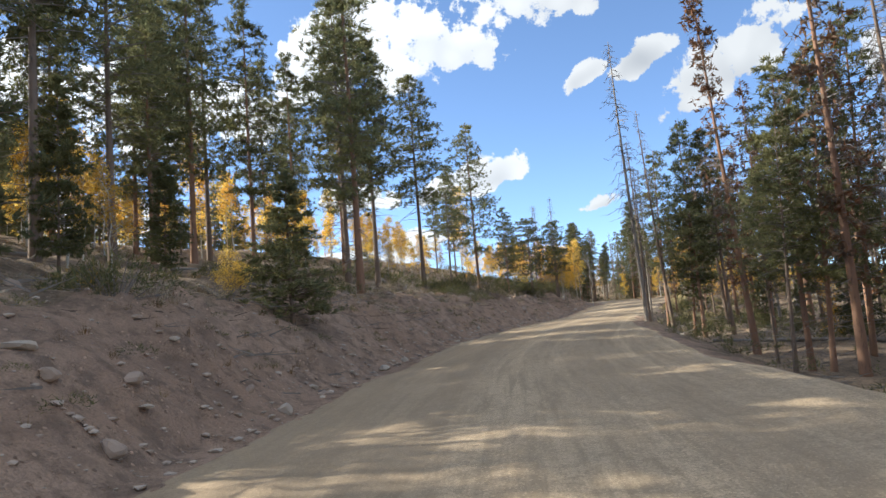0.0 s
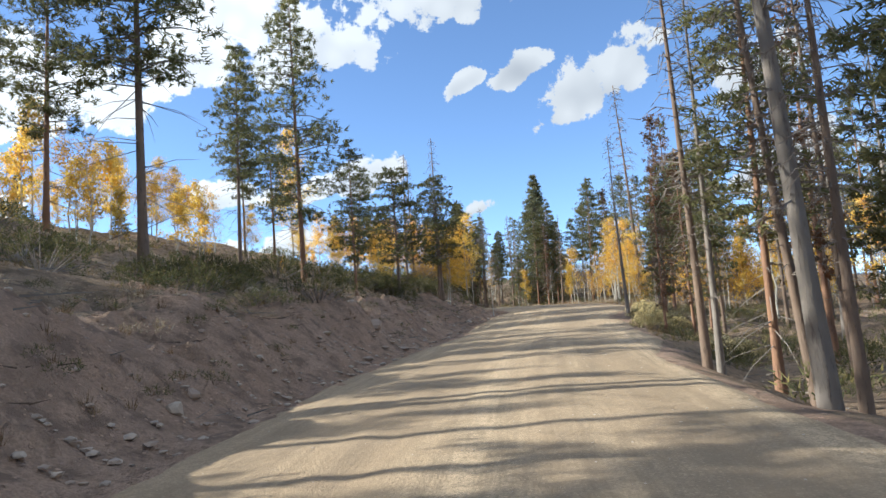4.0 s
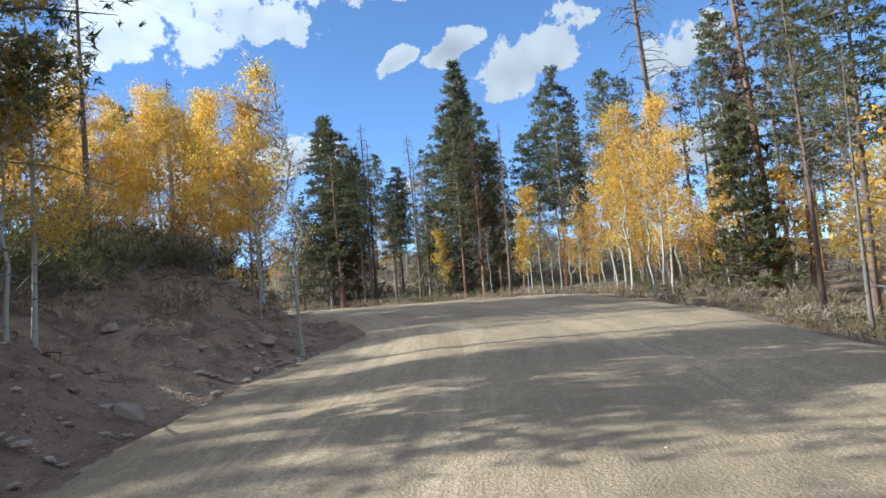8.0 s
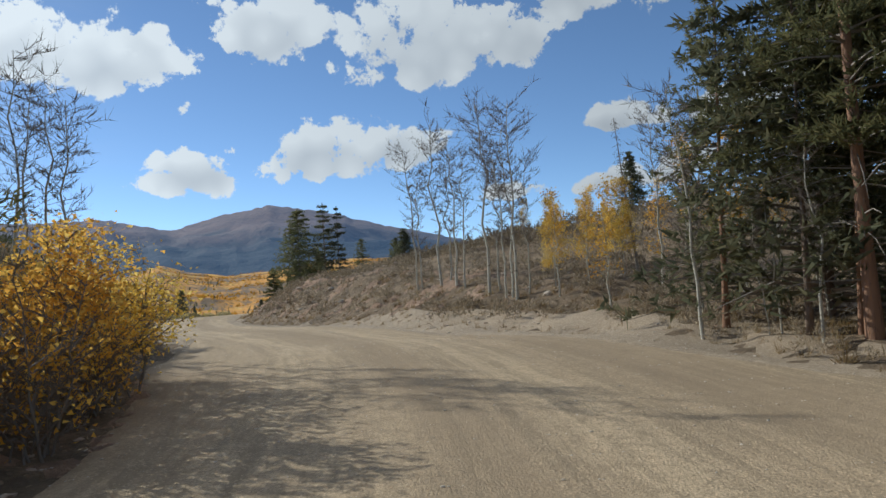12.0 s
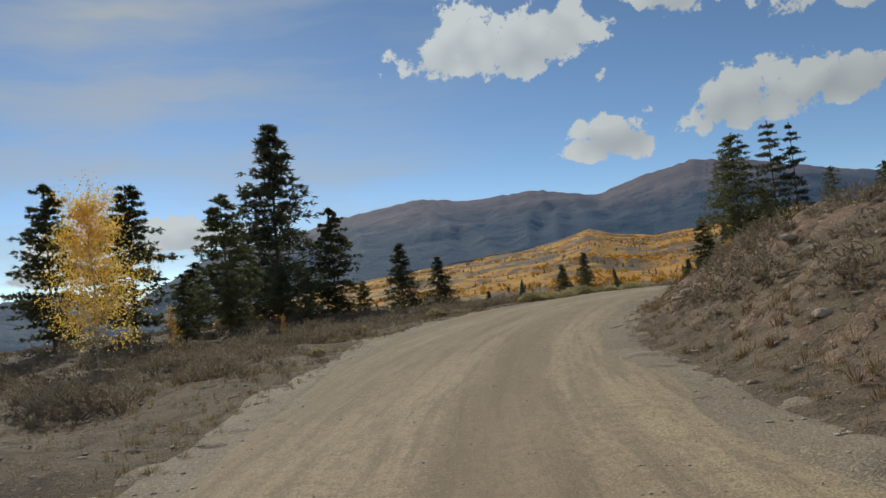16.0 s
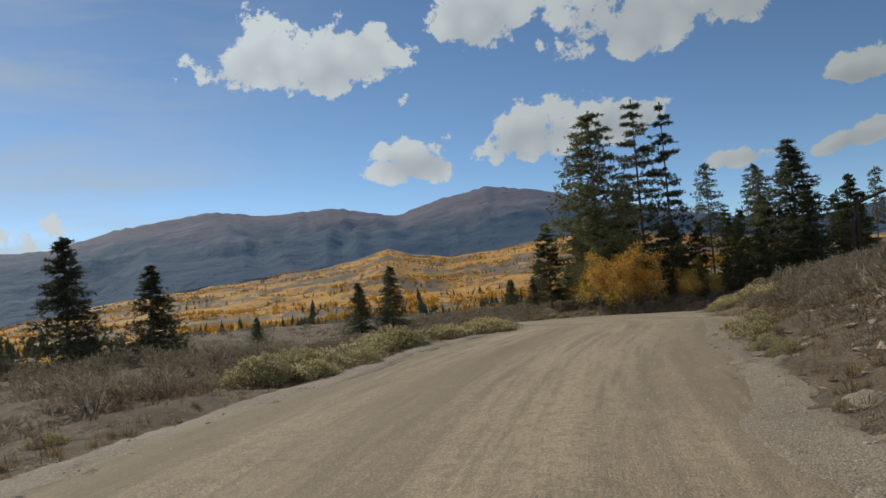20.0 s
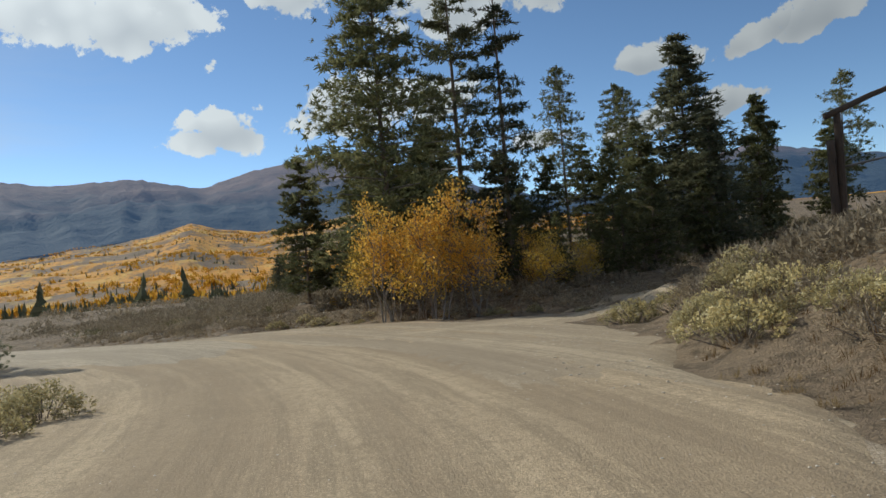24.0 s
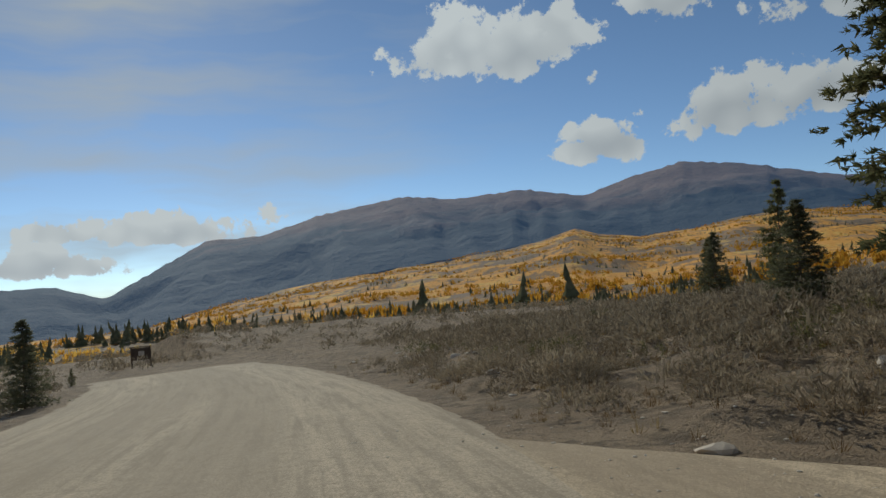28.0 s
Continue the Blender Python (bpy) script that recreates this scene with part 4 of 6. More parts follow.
def ground_kind(x, y):
    s, u, _ = stations(x, y)
    left, right = -u - table(EDGE_L, s), u - table(EDGE_R, s)
    k = np.zeros(len(x), int)
    edge = 0.35 * waves(x, y, 3.0, 21)
    k[(s > 12.5) | (right > 8)] = 2
    k[(s < 13.5) & (left > 3.6 + edge)] = 1
    k[(s < 12) & (right > 0.5)] = 1
    k[(s >= 12.5) & (right > 0)] = 2
    return k


ground = new("ground", grid_mesh("ground", graded(-72, 42, 0.7, 300), graded(-12, 212, 0.7, 300), lambda x, y: land(x, y) - 0.03 * (np.abs(stations(x, y)[1]) < 2.5), [SOIL, FOREST_FLOOR, SAGE_SOIL], ground_kind))
tagged(ground, "brown mountain soil with banks and sage slopes", "ground", kind="structure")


def strip(name, s0, s1, left, right, across, lift, mat, label, category, rag=0.25, seed=4, berm=0.0):
    """A ribbon of road surface laid on the land, with ragged edges."""
    rows = ROADLINE[(ROADLINE[:, 0] >= s0) & (ROADLINE[:, 0] <= s1)]
    way = ROADWAY[(ROADLINE[:, 0] >= s0) & (ROADLINE[:, 0] <= s1)]
    long = np.r_[0, np.cumsum(np.hypot(*np.diff(rows[:, 1:3], axis=0).T))]
    rr = np.random.RandomState(seed)
    wob = lambda: rag * np.convolve(rr.normal(0, 1, len(rows) + 24), np.hanning(13) / 2.2, "same")[12:-12]
    a, b = -left(rows[:, 0]) + wob(), right(rows[:, 0]) + wob()
    u = a[:, None] + (b - a)[:, None] * np.linspace(0, 1, across)[None]
    x = (rows[:, 1:2] + way[:, 1:2] * u).ravel()
    y = (rows[:, 2:3] - way[:, 0:1] * u).ravel()
    q = np.tile(np.linspace(0, 1, across), len(rows))
    ends = np.repeat(np.clip(np.minimum(np.arange(len(rows)), np.arange(len(rows))[::-1]) / 8, -0.2, 1), across)
    z = land(x, y) + lift * ends * np.minimum(1, 8 * np.minimum(q, 1 - q)) - 0.03 * (ends <= 0) - 0.03 * ((q == 0) | (q == 1))
    z = z + ends.clip(0, 1) * berm * (np.exp(-((np.minimum(q, 1 - q) - 0.06) / 0.03) ** 2) * (0.6 + 0.4 * np.sin(np.repeat(long, across) * 0.9 + 5 * q)) + 0.4 * waves(u.ravel(), np.repeat(long, across) * 0.05, 1.1, seed))
    i = (np.arange(len(rows) - 1)[:, None] * across + np.arange(across - 1)[None]).ravel()
    me = bpy.data.meshes.new(name)
    faces = np.stack([i, i + 1, i + across + 1, i + across], 1)
    me.from_pydata(np.stack([x, y, z], 1).tolist(), [], faces.tolist())
    me.materials.append(mat)
    uv = me.uv_layers.new(name="UVMap")
    flat = np.stack([u.ravel(), np.repeat(long, across)], 1)
    loops = np.empty(len(me.loops), np.int32)
    me.loops.foreach_get("vertex_index", loops)
    uv.data.foreach_set("uv", flat[loops].ravel().astype(np.float32))
    me.polygons.foreach_set("use_smooth", np.ones(len(faces), bool))
    me.update()
    return tagged(new(name, me), label, category, kind="structure")


strip("road", -6.5, 28.9, lambda s: table(EDGE_L, s) + 0.15, lambda s: np.minimum(table(EDGE_R, s), 7.5) + 0.15, 52, 0.045, ROAD, "pale tan gravel road with wheel ruts", "road", 0.25, 4, 0.03)
strip("road_turnout", 24.8, 29.6, lambda s: -1.2 + 0 * s, lambda s: np.minimum(table(EDGE_R, s) + 0.4, np.interp(s, [28.3, 29.4], [9.6, 2.2])), 22, 0.05, TURNOUT, "loose stony gravel turnout beside the road", "road", 0.4, 6)
strip("valley_road", 26.9, 35.5, lambda s: np.interp(s, [26.9, 27.6, 28.4, 29.0, 29.8, 31.0, 33.0], [0.6, 2.8, 4.3, 4.9, 6.1, 7.8, 8.1]), lambda s: np.interp(s, [26.9, 28.6], [0.6, 2.4]), 24, 0.085, PAVED, "smooth dusty packed road going down the valley", "road", 0.04, 9)
strip("shoulder", 12.8, 25.2, lambda s: -table(EDGE_R, s) + 0.9, lambda s: table(EDGE_R, s) + 0.65, 9, 0.03, SHOULDER, "coarse gravel shoulder along the cut bank", "shoulder", 0.25, 7)
strip("shoulder", 15.2, 24.2, lambda s: table(EDGE_L, s) + 0.8, lambda s: -table(EDGE_L, s) + 0.6, 9, 0.03, SHOULDER, "grey gravel shoulder beside the sage flat", "shoulder", 0.3, 8)


strip("gravel_apron", 13.0, 16.6, lambda s: -table(EDGE_R, s) + 0.3, lambda s: table(EDGE_R, s) + np.interp(s, [13.0, 13.8, 14.8, 16.6], [0.3, 2.8, 2.8, 0.8]), 14, 0.07, SHOULDER, "pale loose gravel apron under the aspens", "shoulder", 0.3, 17)


def cut_bank(name, s0, s1, side, v0, v1, across, lump, mat, label, category="bank"):
    """A raw cut bank: clods, small ledges and washed gullies over the shape of the land."""
    s = np.arange(s0, s1, 0.028)
    px, py = np.interp(s, ROADLINE[:, 0], ROADLINE[:, 1]), np.interp(s, ROADLINE[:, 0], ROADLINE[:, 2])
    wx, wy = np.interp(s, ROADLINE[:, 0], ROADWAY[:, 0]), np.interp(s, ROADLINE[:, 0], ROADWAY[:, 1])
    edge = table(EDGE_R if side > 0 else EDGE_L, s)
    q = np.linspace(0, 1, across)
    v = v0 + (v1 - v0) * q
    u = side * (edge[:, None] + v[None] + 0.25 * np.sin(s[:, None] * 9.0) * q)
    x, y = (px[:, None] + wy[:, None] * u).ravel(), (py[:, None] - wx[:, None] * u).ravel()
    z = land(x, y)
    fade = np.tile(np.clip(np.minimum(q, 1 - q) * 6, 0, 1), len(s)) * np.repeat(np.clip(np.minimum(s - s0, s1 - s) / 0.6, 0, 1), across)
    clod = np.array([noise.turbulence(Vector((a * 1.9, b * 1.9, 3.0)), 5, True) for a, b in zip(x, y)])
    wash = np.array([noise.noise(Vector((a * 0.16, b * 0.16, 9.0))) for a, b in zip(np.repeat(s, across) * 40, np.tile(v, len(s)) * 0.7)])
    z = z + fade * (0.05 + lump * (clod - 0.75) + 0.5 * lump * wash) - 0.09 * (1 - fade)
    i = (np.arange(len(s) - 1)[:, None] * across + np.arange(across - 1)[None]).ravel()
    faces = np.stack([i, i + across, i + across + 1, i + 1], 1) if side > 0 else np.stack([i, i + 1, i + across + 1, i + across], 1)
    me = mesh_of(name, np.stack([x, y, z], 1), faces, mat, True)
    return tagged(new(name, me), label, category, kind="structure")


cut_bank("cut_bank", -3.5, 15.6, -1, 0.1, 4.8, 38, 0.42, SOIL, "raw reddish-brown earth bank cut beside the road")
cut_bank("cut_bank", 15.0, 21.5, 1, 0.5, 6.5, 40, 0.27, SOIL, "stony brown cut bank with rusty grass")
cut_bank("windrow", 14.6, 23.6, -1, -0.75, 0.75, 12, 0.13, SHOULDER, "low ridge of loose gravel graded to the road edge", "gravel")
cut_bank("windrow", 12.6, 24.4, 1, -0.6, 0.9, 12, 0.13, SHOULDER, "low ridge of loose gravel under the cut bank", "gravel")
cut_bank("ditch", -3.5, 14.4, -1, -0.5, 0.9, 11, 0.16, SOIL, "shallow ditch filled with rubble and gravel", "ditch")


def track(name, points, width, mat, label):
    """A narrow side track over the land, through a few plan points."""
    a = np.array(points, float)
    q = np.linspace(0, len(a) - 1, 60)
    px, py = np.interp(q, range(len(a)), a[:, 0]), np.interp(q, range(len(a)), a[:, 1])
    dx, dy = np.gradient(px), np.gradient(py)
    n = np.hypot(dx, dy)
    u = np.linspace(-width / 2, width / 2, 9)
    x, y = (px[:, None] + dy[:, None] / n[:, None] * u).ravel(), (py[:, None] - dx[:, None] / n[:, None] * u).ravel()
    i = (np.arange(59)[:, None] * 9 + np.arange(8)[None]).ravel()
    z = land(x, y) + np.tile([-0.05, 0.03, 0.05, 0.05, 0.05, 0.05, 0.05, 0.03, -0.05], 60)
    me = mesh_of(name, np.stack([x, y, z], 1), np.stack([i, i + 1, i + 10, i + 9], 1), mat, True)
    uv = me.uv_layers.new(name="UVMap")
    flat = np.stack([np.tile(u, 60), np.repeat(q * 6, 9)], 1)
    loops = np.empty(len(me.loops), np.int32)
    me.loops.foreach_get("vertex_index", loops)
    uv.data.foreach_set("uv", flat[loops].ravel().astype(np.float32))
    return tagged(new(name, me), label, "track", kind="structure")


track("side_track", [(-37.5, 173.0), (-33.8, 175.4), (-30.4, 178.4), (-27.6, 182.6), (-25.6, 188), (-24.5, 195)], 4.6, TURNOUT, "stony side track running into the trees")


BEDS = [mathutils.bvhtree.BVHTree.FromPolygons([v.co[:] for v in o.data.vertices], [p.vertices[:] for p in o.data.polygons]) for o in list(scene.objects) if o.type == "MESH" and o.get("category") in ("ground", "bank", "ditch", "gravel", "shoulder", "road")]


def surface(x, y):
    """Height of the topmost bed of earth or gravel at a place."""
    hits = [b.ray_cast(Vector((x, y, 80.0)), Vector((0, 0, -1)))[0] for b in BEDS]
    return max((h.z for h in hits if h), default=float(land([x], [y])[0]))


def ring_mesh(name, r0, r1, count, mat, a0=0.0, a1=360.0, step=0.6):
    az = np.radians(np.arange(a0, a1 + step / 2, step))
    rr = r0 * (r1 / r0) ** np.linspace(0, 1, count)
    x = (HUB[0] + rr[:, None] * np.cos(az)[None]).ravel()
    y = (HUB[1] + rr[:, None] * np.sin(az)[None]).ravel()
    n = len(az)
    i = (np.arange(count - 1)[:, None] * n + np.arange(n - 1)[None]).ravel()
    me = mesh_of(name, np.stack([x, y, far_land(x, y)], 1), np.stack([i, i + 1, i + n + 1, i + n], 1), mat, True)
    return new(name, me)


tagged(ring_mesh("hillside", 290, 1960, 40, HILLSIDE), "sunlit hillside with golden aspen stands and sage", "hillside", kind="structure")
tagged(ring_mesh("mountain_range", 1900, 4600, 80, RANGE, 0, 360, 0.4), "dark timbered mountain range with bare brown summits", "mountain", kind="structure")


# ---- trees ----
PINES, YOUNG, SPRUCES, SNAGS, RUSTY = pine_kind(), young_kind(), spruce_kind(), snag_kind(), rusty_kind()
TIERED = layered_kind()
RICH, NEAR, FULL, GIANTS, BACK, BACK_GOLD, TWIGGY = rich_aspen_kind(), near_kind(), full_kind(), giant_kind(), back_pine_kind(), back_aspen_kind(), twiggy_kind()
ASPENS, THIN, BARE, SHRUBS = aspen_kind(), thin_aspen_kind(), bare_kind(), shrub_kind()
RNG = random.Random(11)


def plant(kind, rows, wide=1.0, **more):
    for x, y, h, lx, ly in rows:
        kind.put(x, y, h, RNG.uniform(0, 6.28), (lx, ly), wide=wide * RNG.uniform(0.9, 1.12), **more)


PINE_1 = [(-11.6, 34.8, 17, 0, 0), (-12.3, 39.5, 16, 0, 0), (-13.6, 35.5, 15, 0, 0), (-11.5, 20.8, 17, 0, 0), (-6.0, 47.6, 14.6, 0.01, 0.0), (-9.2, 36.9, 15, 0, 0), (-11.8, 26.5, 16, 0, 0), (-14.5, 35.1, 14, 0, 0), (-4.9, 40.3, 17, 0, 0), (-6.2, 57.5, 13.7, 0.03, 0.01), (-9.9, 51.7, 16, 0, 0), (-13.0, 67.2, 16, 0, 0), (-12.8, 55.4, 16, 0, 0), (1.1, 57.7, 10.1, 0.04, 0.0), (6.4, 67.3, 6.6, 0.19, -0.02), (-3.5, 33.1, 18, 0, 0)]
PINE_2 = [(24.4, 115.1, 9.8, 0.12, -0.03), (27.0, 108.2, 9.5, 0.08, -0.02), (28.1, 103.7, 11.7, 0.09, -0.03), (28.9, 100.3, 9.3, 0.09, -0.03), (27.1, 116.5, 7.5, 0.12, -0.03), (23.7, 122.4, 11.2, 0.02, -0.0), (6.0, 61.5, 7.6, 0.01, 0.0), (0.1, 71.9, 8.9, 0.0, 0.0), (1.9, 70.6, 8.7, -0.01, -0.0), (29.8, 91.8, 11.3, 0.08, -0.04), (36.3, 98.8, 12.7, 0.09, -0.05), (20.9, 102.3, 9.8, 0.08, -0.01), (23.3, 100.4, 8.1, 0.06, -0.01), (26.6, 95.5, 10.3, 0.12, -0.04), (28.3, 93.8, 8.2, 0.17, -0.07), (33.1, 102.7, 9.7, 0.15, -0.06), (27.3, 94.5, 8.2, 0.09, -0.03), (21.0, 100.3, 9.1, 0.03, -0.0)]
PINE_3 = [(25.4, 94.8, 9.7, 0.04, -0.01), (24.3, 97.1, 5.6, 0.01, -0.0), (22.6, 99.2, 7.1, 0.1, -0.01), (17.7, 103.3, 7.1, 0.08, -0.0), (19.0, 101.7, 6.9, 0.05, -0.01), (19.7, 101.3, 6.0, 0.09, -0.01), (19.8, 100.8, 11.6, 0, 0), (-0.9, 49.6, 15.2, 0, 0), (3.6, 63, 15.0, 0, 0), (-3.3, 40.5, 14.9, 0, 0), (9.8, 19.7, 9.0, 0.02, -0.01), (10.1, 19.2, 9.3, 0.11, -0.06), (10.1, 22.3, 6.0, -0.0, 0.0), (12.2, 20.9, 10.3, 0.11, -0.07), (8.6, 18.1, 6.6, 0.1, -0.05), (12.2, 39.2, 9.8, 0.05, -0.02), (12.7, 35.4, 11.1, -0.01, 0.01), (14.0, 35.1, 10.5, -0.04, 0.03)]
PINE_4 = [(12.3, 35.7, 7.2, 0.12, -0.08), (20.6, 54.8, 9.2, 0.01, -0.01), (20.0, 54.8, 6.3, 0.06, -0.06), (20.0, 58.6, 6.7, 0.07, -0.05), (22.7, 63.8, 8.4, 0.04, -0.03), (26.1, 66.2, 9.9, 0.03, -0.03), (27.1, 70.9, 9.0, 0.07, -0.05), (30.8, 76.6, 11.4, 0.07, -0.05)]
THIN_1 = [(-7.5, 16.8, 2.9, -0.13, -0.06), (-10.6, 20.8, 5, 0, 0), (11.6, 68.3, 3.8, 0.07, -0.01), (2.6, 63.5, 1.2, -0.03, -0.01), (29.3, 85.8, 6.2, -0.03, 0.02), (27.4, 81.3, 6.7, 0.04, -0.03), (26.6, 78.6, 5.4, 0.03, -0.02), (25.4, 76.0, 5.2, 0.0, -0.0), (-29.7, 119.2, 2.6, 0.01, 0.05), (-31.0, 124.8, 1.4, 0.03, 0.09), (-44.2, 120.8, 3.1, 0.01, 0.07), (11.8, 82, 4.9, 0, 0), (8.6, 81.0, 4.0, 0, 0), (5.4, 75.5, 2.8, 0, 0), (30.2, 86.7, 6.9, -0.01, 0.0), (19.3, 57.8, 0.7, 0.1, -0.07)]
THIN_2 = [(20.7, 62.6, 2.6, 0.1, -0.06)]
SHRUBS_1 = [(-6.7, 13.9, 0.8, -0.04, -0.02), (-5.9, 20.9, 1.6, 0.06, 0.02), (-45.6, 184.5, 0.6, 0.06, 0.03), (-44.5, 186.1, 0.7, 0.06, 0.02)]
YOUNGB_1 = [(-4.1, 20.3, 4.4, 0.0, 0.0)]
ASPEN_1 = [(-6.2, 68.9, 4.9, -0.04, -0.01), (-4.4, 69.2, 4.8, 0.04, 0.01), (-9.8, 68.2, 3.5, -0.02, -0.01), (5.3, 69.5, 3.6, 0.06, -0.0), (8.4, 69.2, 3.7, 0.01, -0.0), (11.8, 68.7, 4.8, 0.03, -0.01), (-7.6, 68.7, 4.9, 0.06, 0.01), (-3.3, 69.3, 4.7, -0.01, -0.0), (2.8, 77.8, 9.4, 0.01, 0.0), (0.1, 77.2, 3.5, 0.01, 0.0), (7.0, 78.2, 4.0, 0.03, 0.0), (8.1, 78.2, 4.2, 0.03, 0.0), (13.7, 77.9, 5.1, 0.03, -0.0), (5.8, 78.1, 3.7, 0.03, 0.0), (10.1, 78.2, 3.5, 0.03, -0.0), (14.8, 77.7, 6.3, 0.04, -0.01), (27.9, 82.2, 6.9, 0.05, -0.03), (27.7, 79.3, 6.5, 0.09, -0.07)]
ASPEN_2 = [(12.0, 127.7, 1.4, 0.25, 0.04), (9.1, 128.2, 2.0, 0.19, 0.04), (6.5, 131.7, 2.4, 0.23, 0.06), (12.8, 110.9, 3.0, 0.0, 0.0), (13.5, 113.0, 2.8, 0.06, 0.01), (14.2, 115.1, 2.2, -0.07, -0.01), (15.0, 110.6, 3.0, 0.02, 0.0)]
THIN_3 = [(13.2, 109.5, 3.2, 0, 0), (15, 107, 3.5, 0, 0), (14, 110, 2.7, 0, 0), (16.2, 109, 3.1, 0, 0)]
ASPEN_3 = [(3.4, 73.5, 2.7, 0, 0)]
SNAG_1 = [(11.0, 77.0, 8.9, 0.01, -0.0), (12.5, 81.4, 5.5, 0.02, 0.0), (21.9, 101.6, 10.0, 0.05, -0.01), (24.2, 99.0, 8.4, 0.02, -0.0), (24.8, 98.3, 7.4, 0.08, -0.02), (21.4, 100.3, 11.0, 0.05, -0.0), (23.7, 97.7, 9.7, 0.01, -0.0), (24.1, 97.1, 8.3, 0.03, -0.01), (26.7, 91.6, 8.6, 0.06, -0.02), (24.6, 96.3, 4.4, -0.04, 0.01), (15.4, 110.7, 4.9, -0.17, -0.02), (11.3, 68.1, 9.8, 0, 0), (9.7, 71.3, 8.8, 0.08, -0.01), (9.9, 34.9, 14.3, -0.04, 0.01), (12.1, 38.1, 12.0, -0.09, 0.03), (11.5, 40.4, 10.3, -0.01, 0.0), (11.6, 40.1, 8.7, 0.04, -0.02), (9.8, 34.2, 7.6, 0.01, -0.01)]
SNAG_2 = [(31.3, 84.8, 19.2, -0.04, 0.02), (18.8, 60.0, 9.0, -0.02, 0.01), (23.2, 65.5, 9.9, 0.07, -0.04), (26.7, 71.9, 8.4, 0.01, -0.01), (24.5, 68.5, 5.1, 0.05, -0.05)]
BACKGOLD_1 = [(3.3, 79.6, 2.2, 0.03, 0.01), (3.6, 81.7, 2.1, 0.07, 0.02), (6.2, 79.2, 2.6, 0.03, 0.01), (6.9, 81.3, 2.9, 0.07, 0.01), (7.5, 83.4, 3.5, 0.03, 0.0), (8.5, 80.5, 2.8, 0.07, 0.01), (4.1, 83.8, 2.5, 0.02, 0.0), (5.7, 85.2, 3.2, 0.02, 0.0), (9.0, 83.5, 3.2, 0.03, 0.0)]
SPRUCE_2 = [(19.5, 103.4, 11.9, 0.04, -0.0), (26.1, 97.0, 13.2, 0.09, -0.03)]
SPRUCE_1 = [(-66.6, 140.5, 22.3, 0.01, 0.03), (-57.1, 171.3, 5.0, 0, 0), (-53.2, 170.9, 5.6, 0, 0), (12.4, 140, 5.8, 0, 0), (-29.7, 196.3, 11.9, 0, 0), (-28.6, 194.1, 7.6, 0.09, 0.01), (-66.7, 209.1, 3.9, 0.05, 0.03), (-54.1, 193.4, 3.5, 0.04, 0.03), (-77.4, 176.8, 3.7, 0.0, 0.02), (-123.7, 201.3, 0.6, -0.03, -0.08), (-120.1, 196.2, 0.6, -0.0, -0.01), (-132.0, 207.5, 0.6, -0.03, -0.09)]
WIDE_1 = [(-53.4, 146.7, 7.2, 0, 0), (-56.6, 153.2, 6.8, 0, 0)]
BARE_1 = [(17.3, 104.6, 3.9, -0.16, -0.01), (19.5, 103.2, 3.4, -0.05, 0.0), (28.3, 90.1, 4.0, -0.03, 0.02), (28.3, 89.2, 4.0, 0.06, -0.03), (26.0, 93.5, 3.4, -0.03, 0.01), (6.1, 115.6, 6.0, -0.09, -0.03), (6.4, 115.4, 4.8, -0.04, 0.0), (7.5, 114.7, 6.6, -0.05, 0.0), (7.8, 114.9, 5.2, 0.02, 0.0), (8.4, 113.9, 5.6, -0.03, 0.02), (8.8, 113.7, 5.2, 0.02, -0.0), (10.2, 112.2, 6.8, -0.04, 0.01), (10.5, 112.5, 5.0, 0.02, 0.01), (11.0, 111.5, 5.2, -0.06, 0.0), (11.3, 111.2, 5.8, -0.03, 0.0), (11.5, 111.0, 6.6, 0.0, 0.0), (11.8, 111.4, 4.6, 0.03, 0.0), (17.3, 102.2, 4.9, -0.11, -0.0), (19.1, 100.9, 3.5, -0.05, 0.01), (18.6, 102.0, 2.7, -0.11, 0.01), (18.4, 102.0, 2.4, -0.15, 0.01), (4.5, 98.9, 4.9, 0.02, 0.03), (4.1, 99.9, 5.3, 0.01, 0.01), (5.8, 98.8, 4.9, 0.01, 0.01)]
BARE_2 = [(15.4, 72.9, 5.2, 0, 0), (14.7, 75.6, 3.6, 0, 0), (5.2, 98.0, 5.2, 0.01, 0.01)]
RUSTY_1 = [(26.0, 93.5, 8.2, 0.03, -0.01), (10.2, 23.9, 12.8, -0.07, 0.03), (23.5, 64.4, 11.6, 0.06, -0.04), (19.6, 55.4, 8.3, -0.0, 0.0), (17.4, 53.6, 7.1, 0.02, -0.02), (30.5, 77.7, 14.9, -0.04, 0.03)]
SHRUB_1 = [(10.3, 94.0, 2.3, 0.02, 0.01), (9.6, 96.0, 2.4, 0.0, 0.0), (10.9, 92.0, 1.3, 0.01, 0.01)]
CLUMP_1 = [(-42.4, 182.0, 3.0, 0.0, 0.0), (-39.7, 179.7, 4.7, 0.0, 0.0), (-38.7, 179.9, 3.5, 0.0, 0.0), (-37.4, 178.7, 4.8, 0.05, 0.0), (-39.0, 181.6, 3.4, 0.0, 0.0), (-36.2, 179.6, 4.2, 0.0, 0.0)]
TWIGGY_1 = [(11.5, 93.2, 2.1, 0.01, 0.01), (10.3, 94.9, 2.0, 0.01, 0.02), (8.5, 97.3, 2.0, 0.01, 0.01), (8.2, 95.5, 1.7, 0.01, 0.02), (7.9, 96.7, 1.8, 0.01, 0.01)]
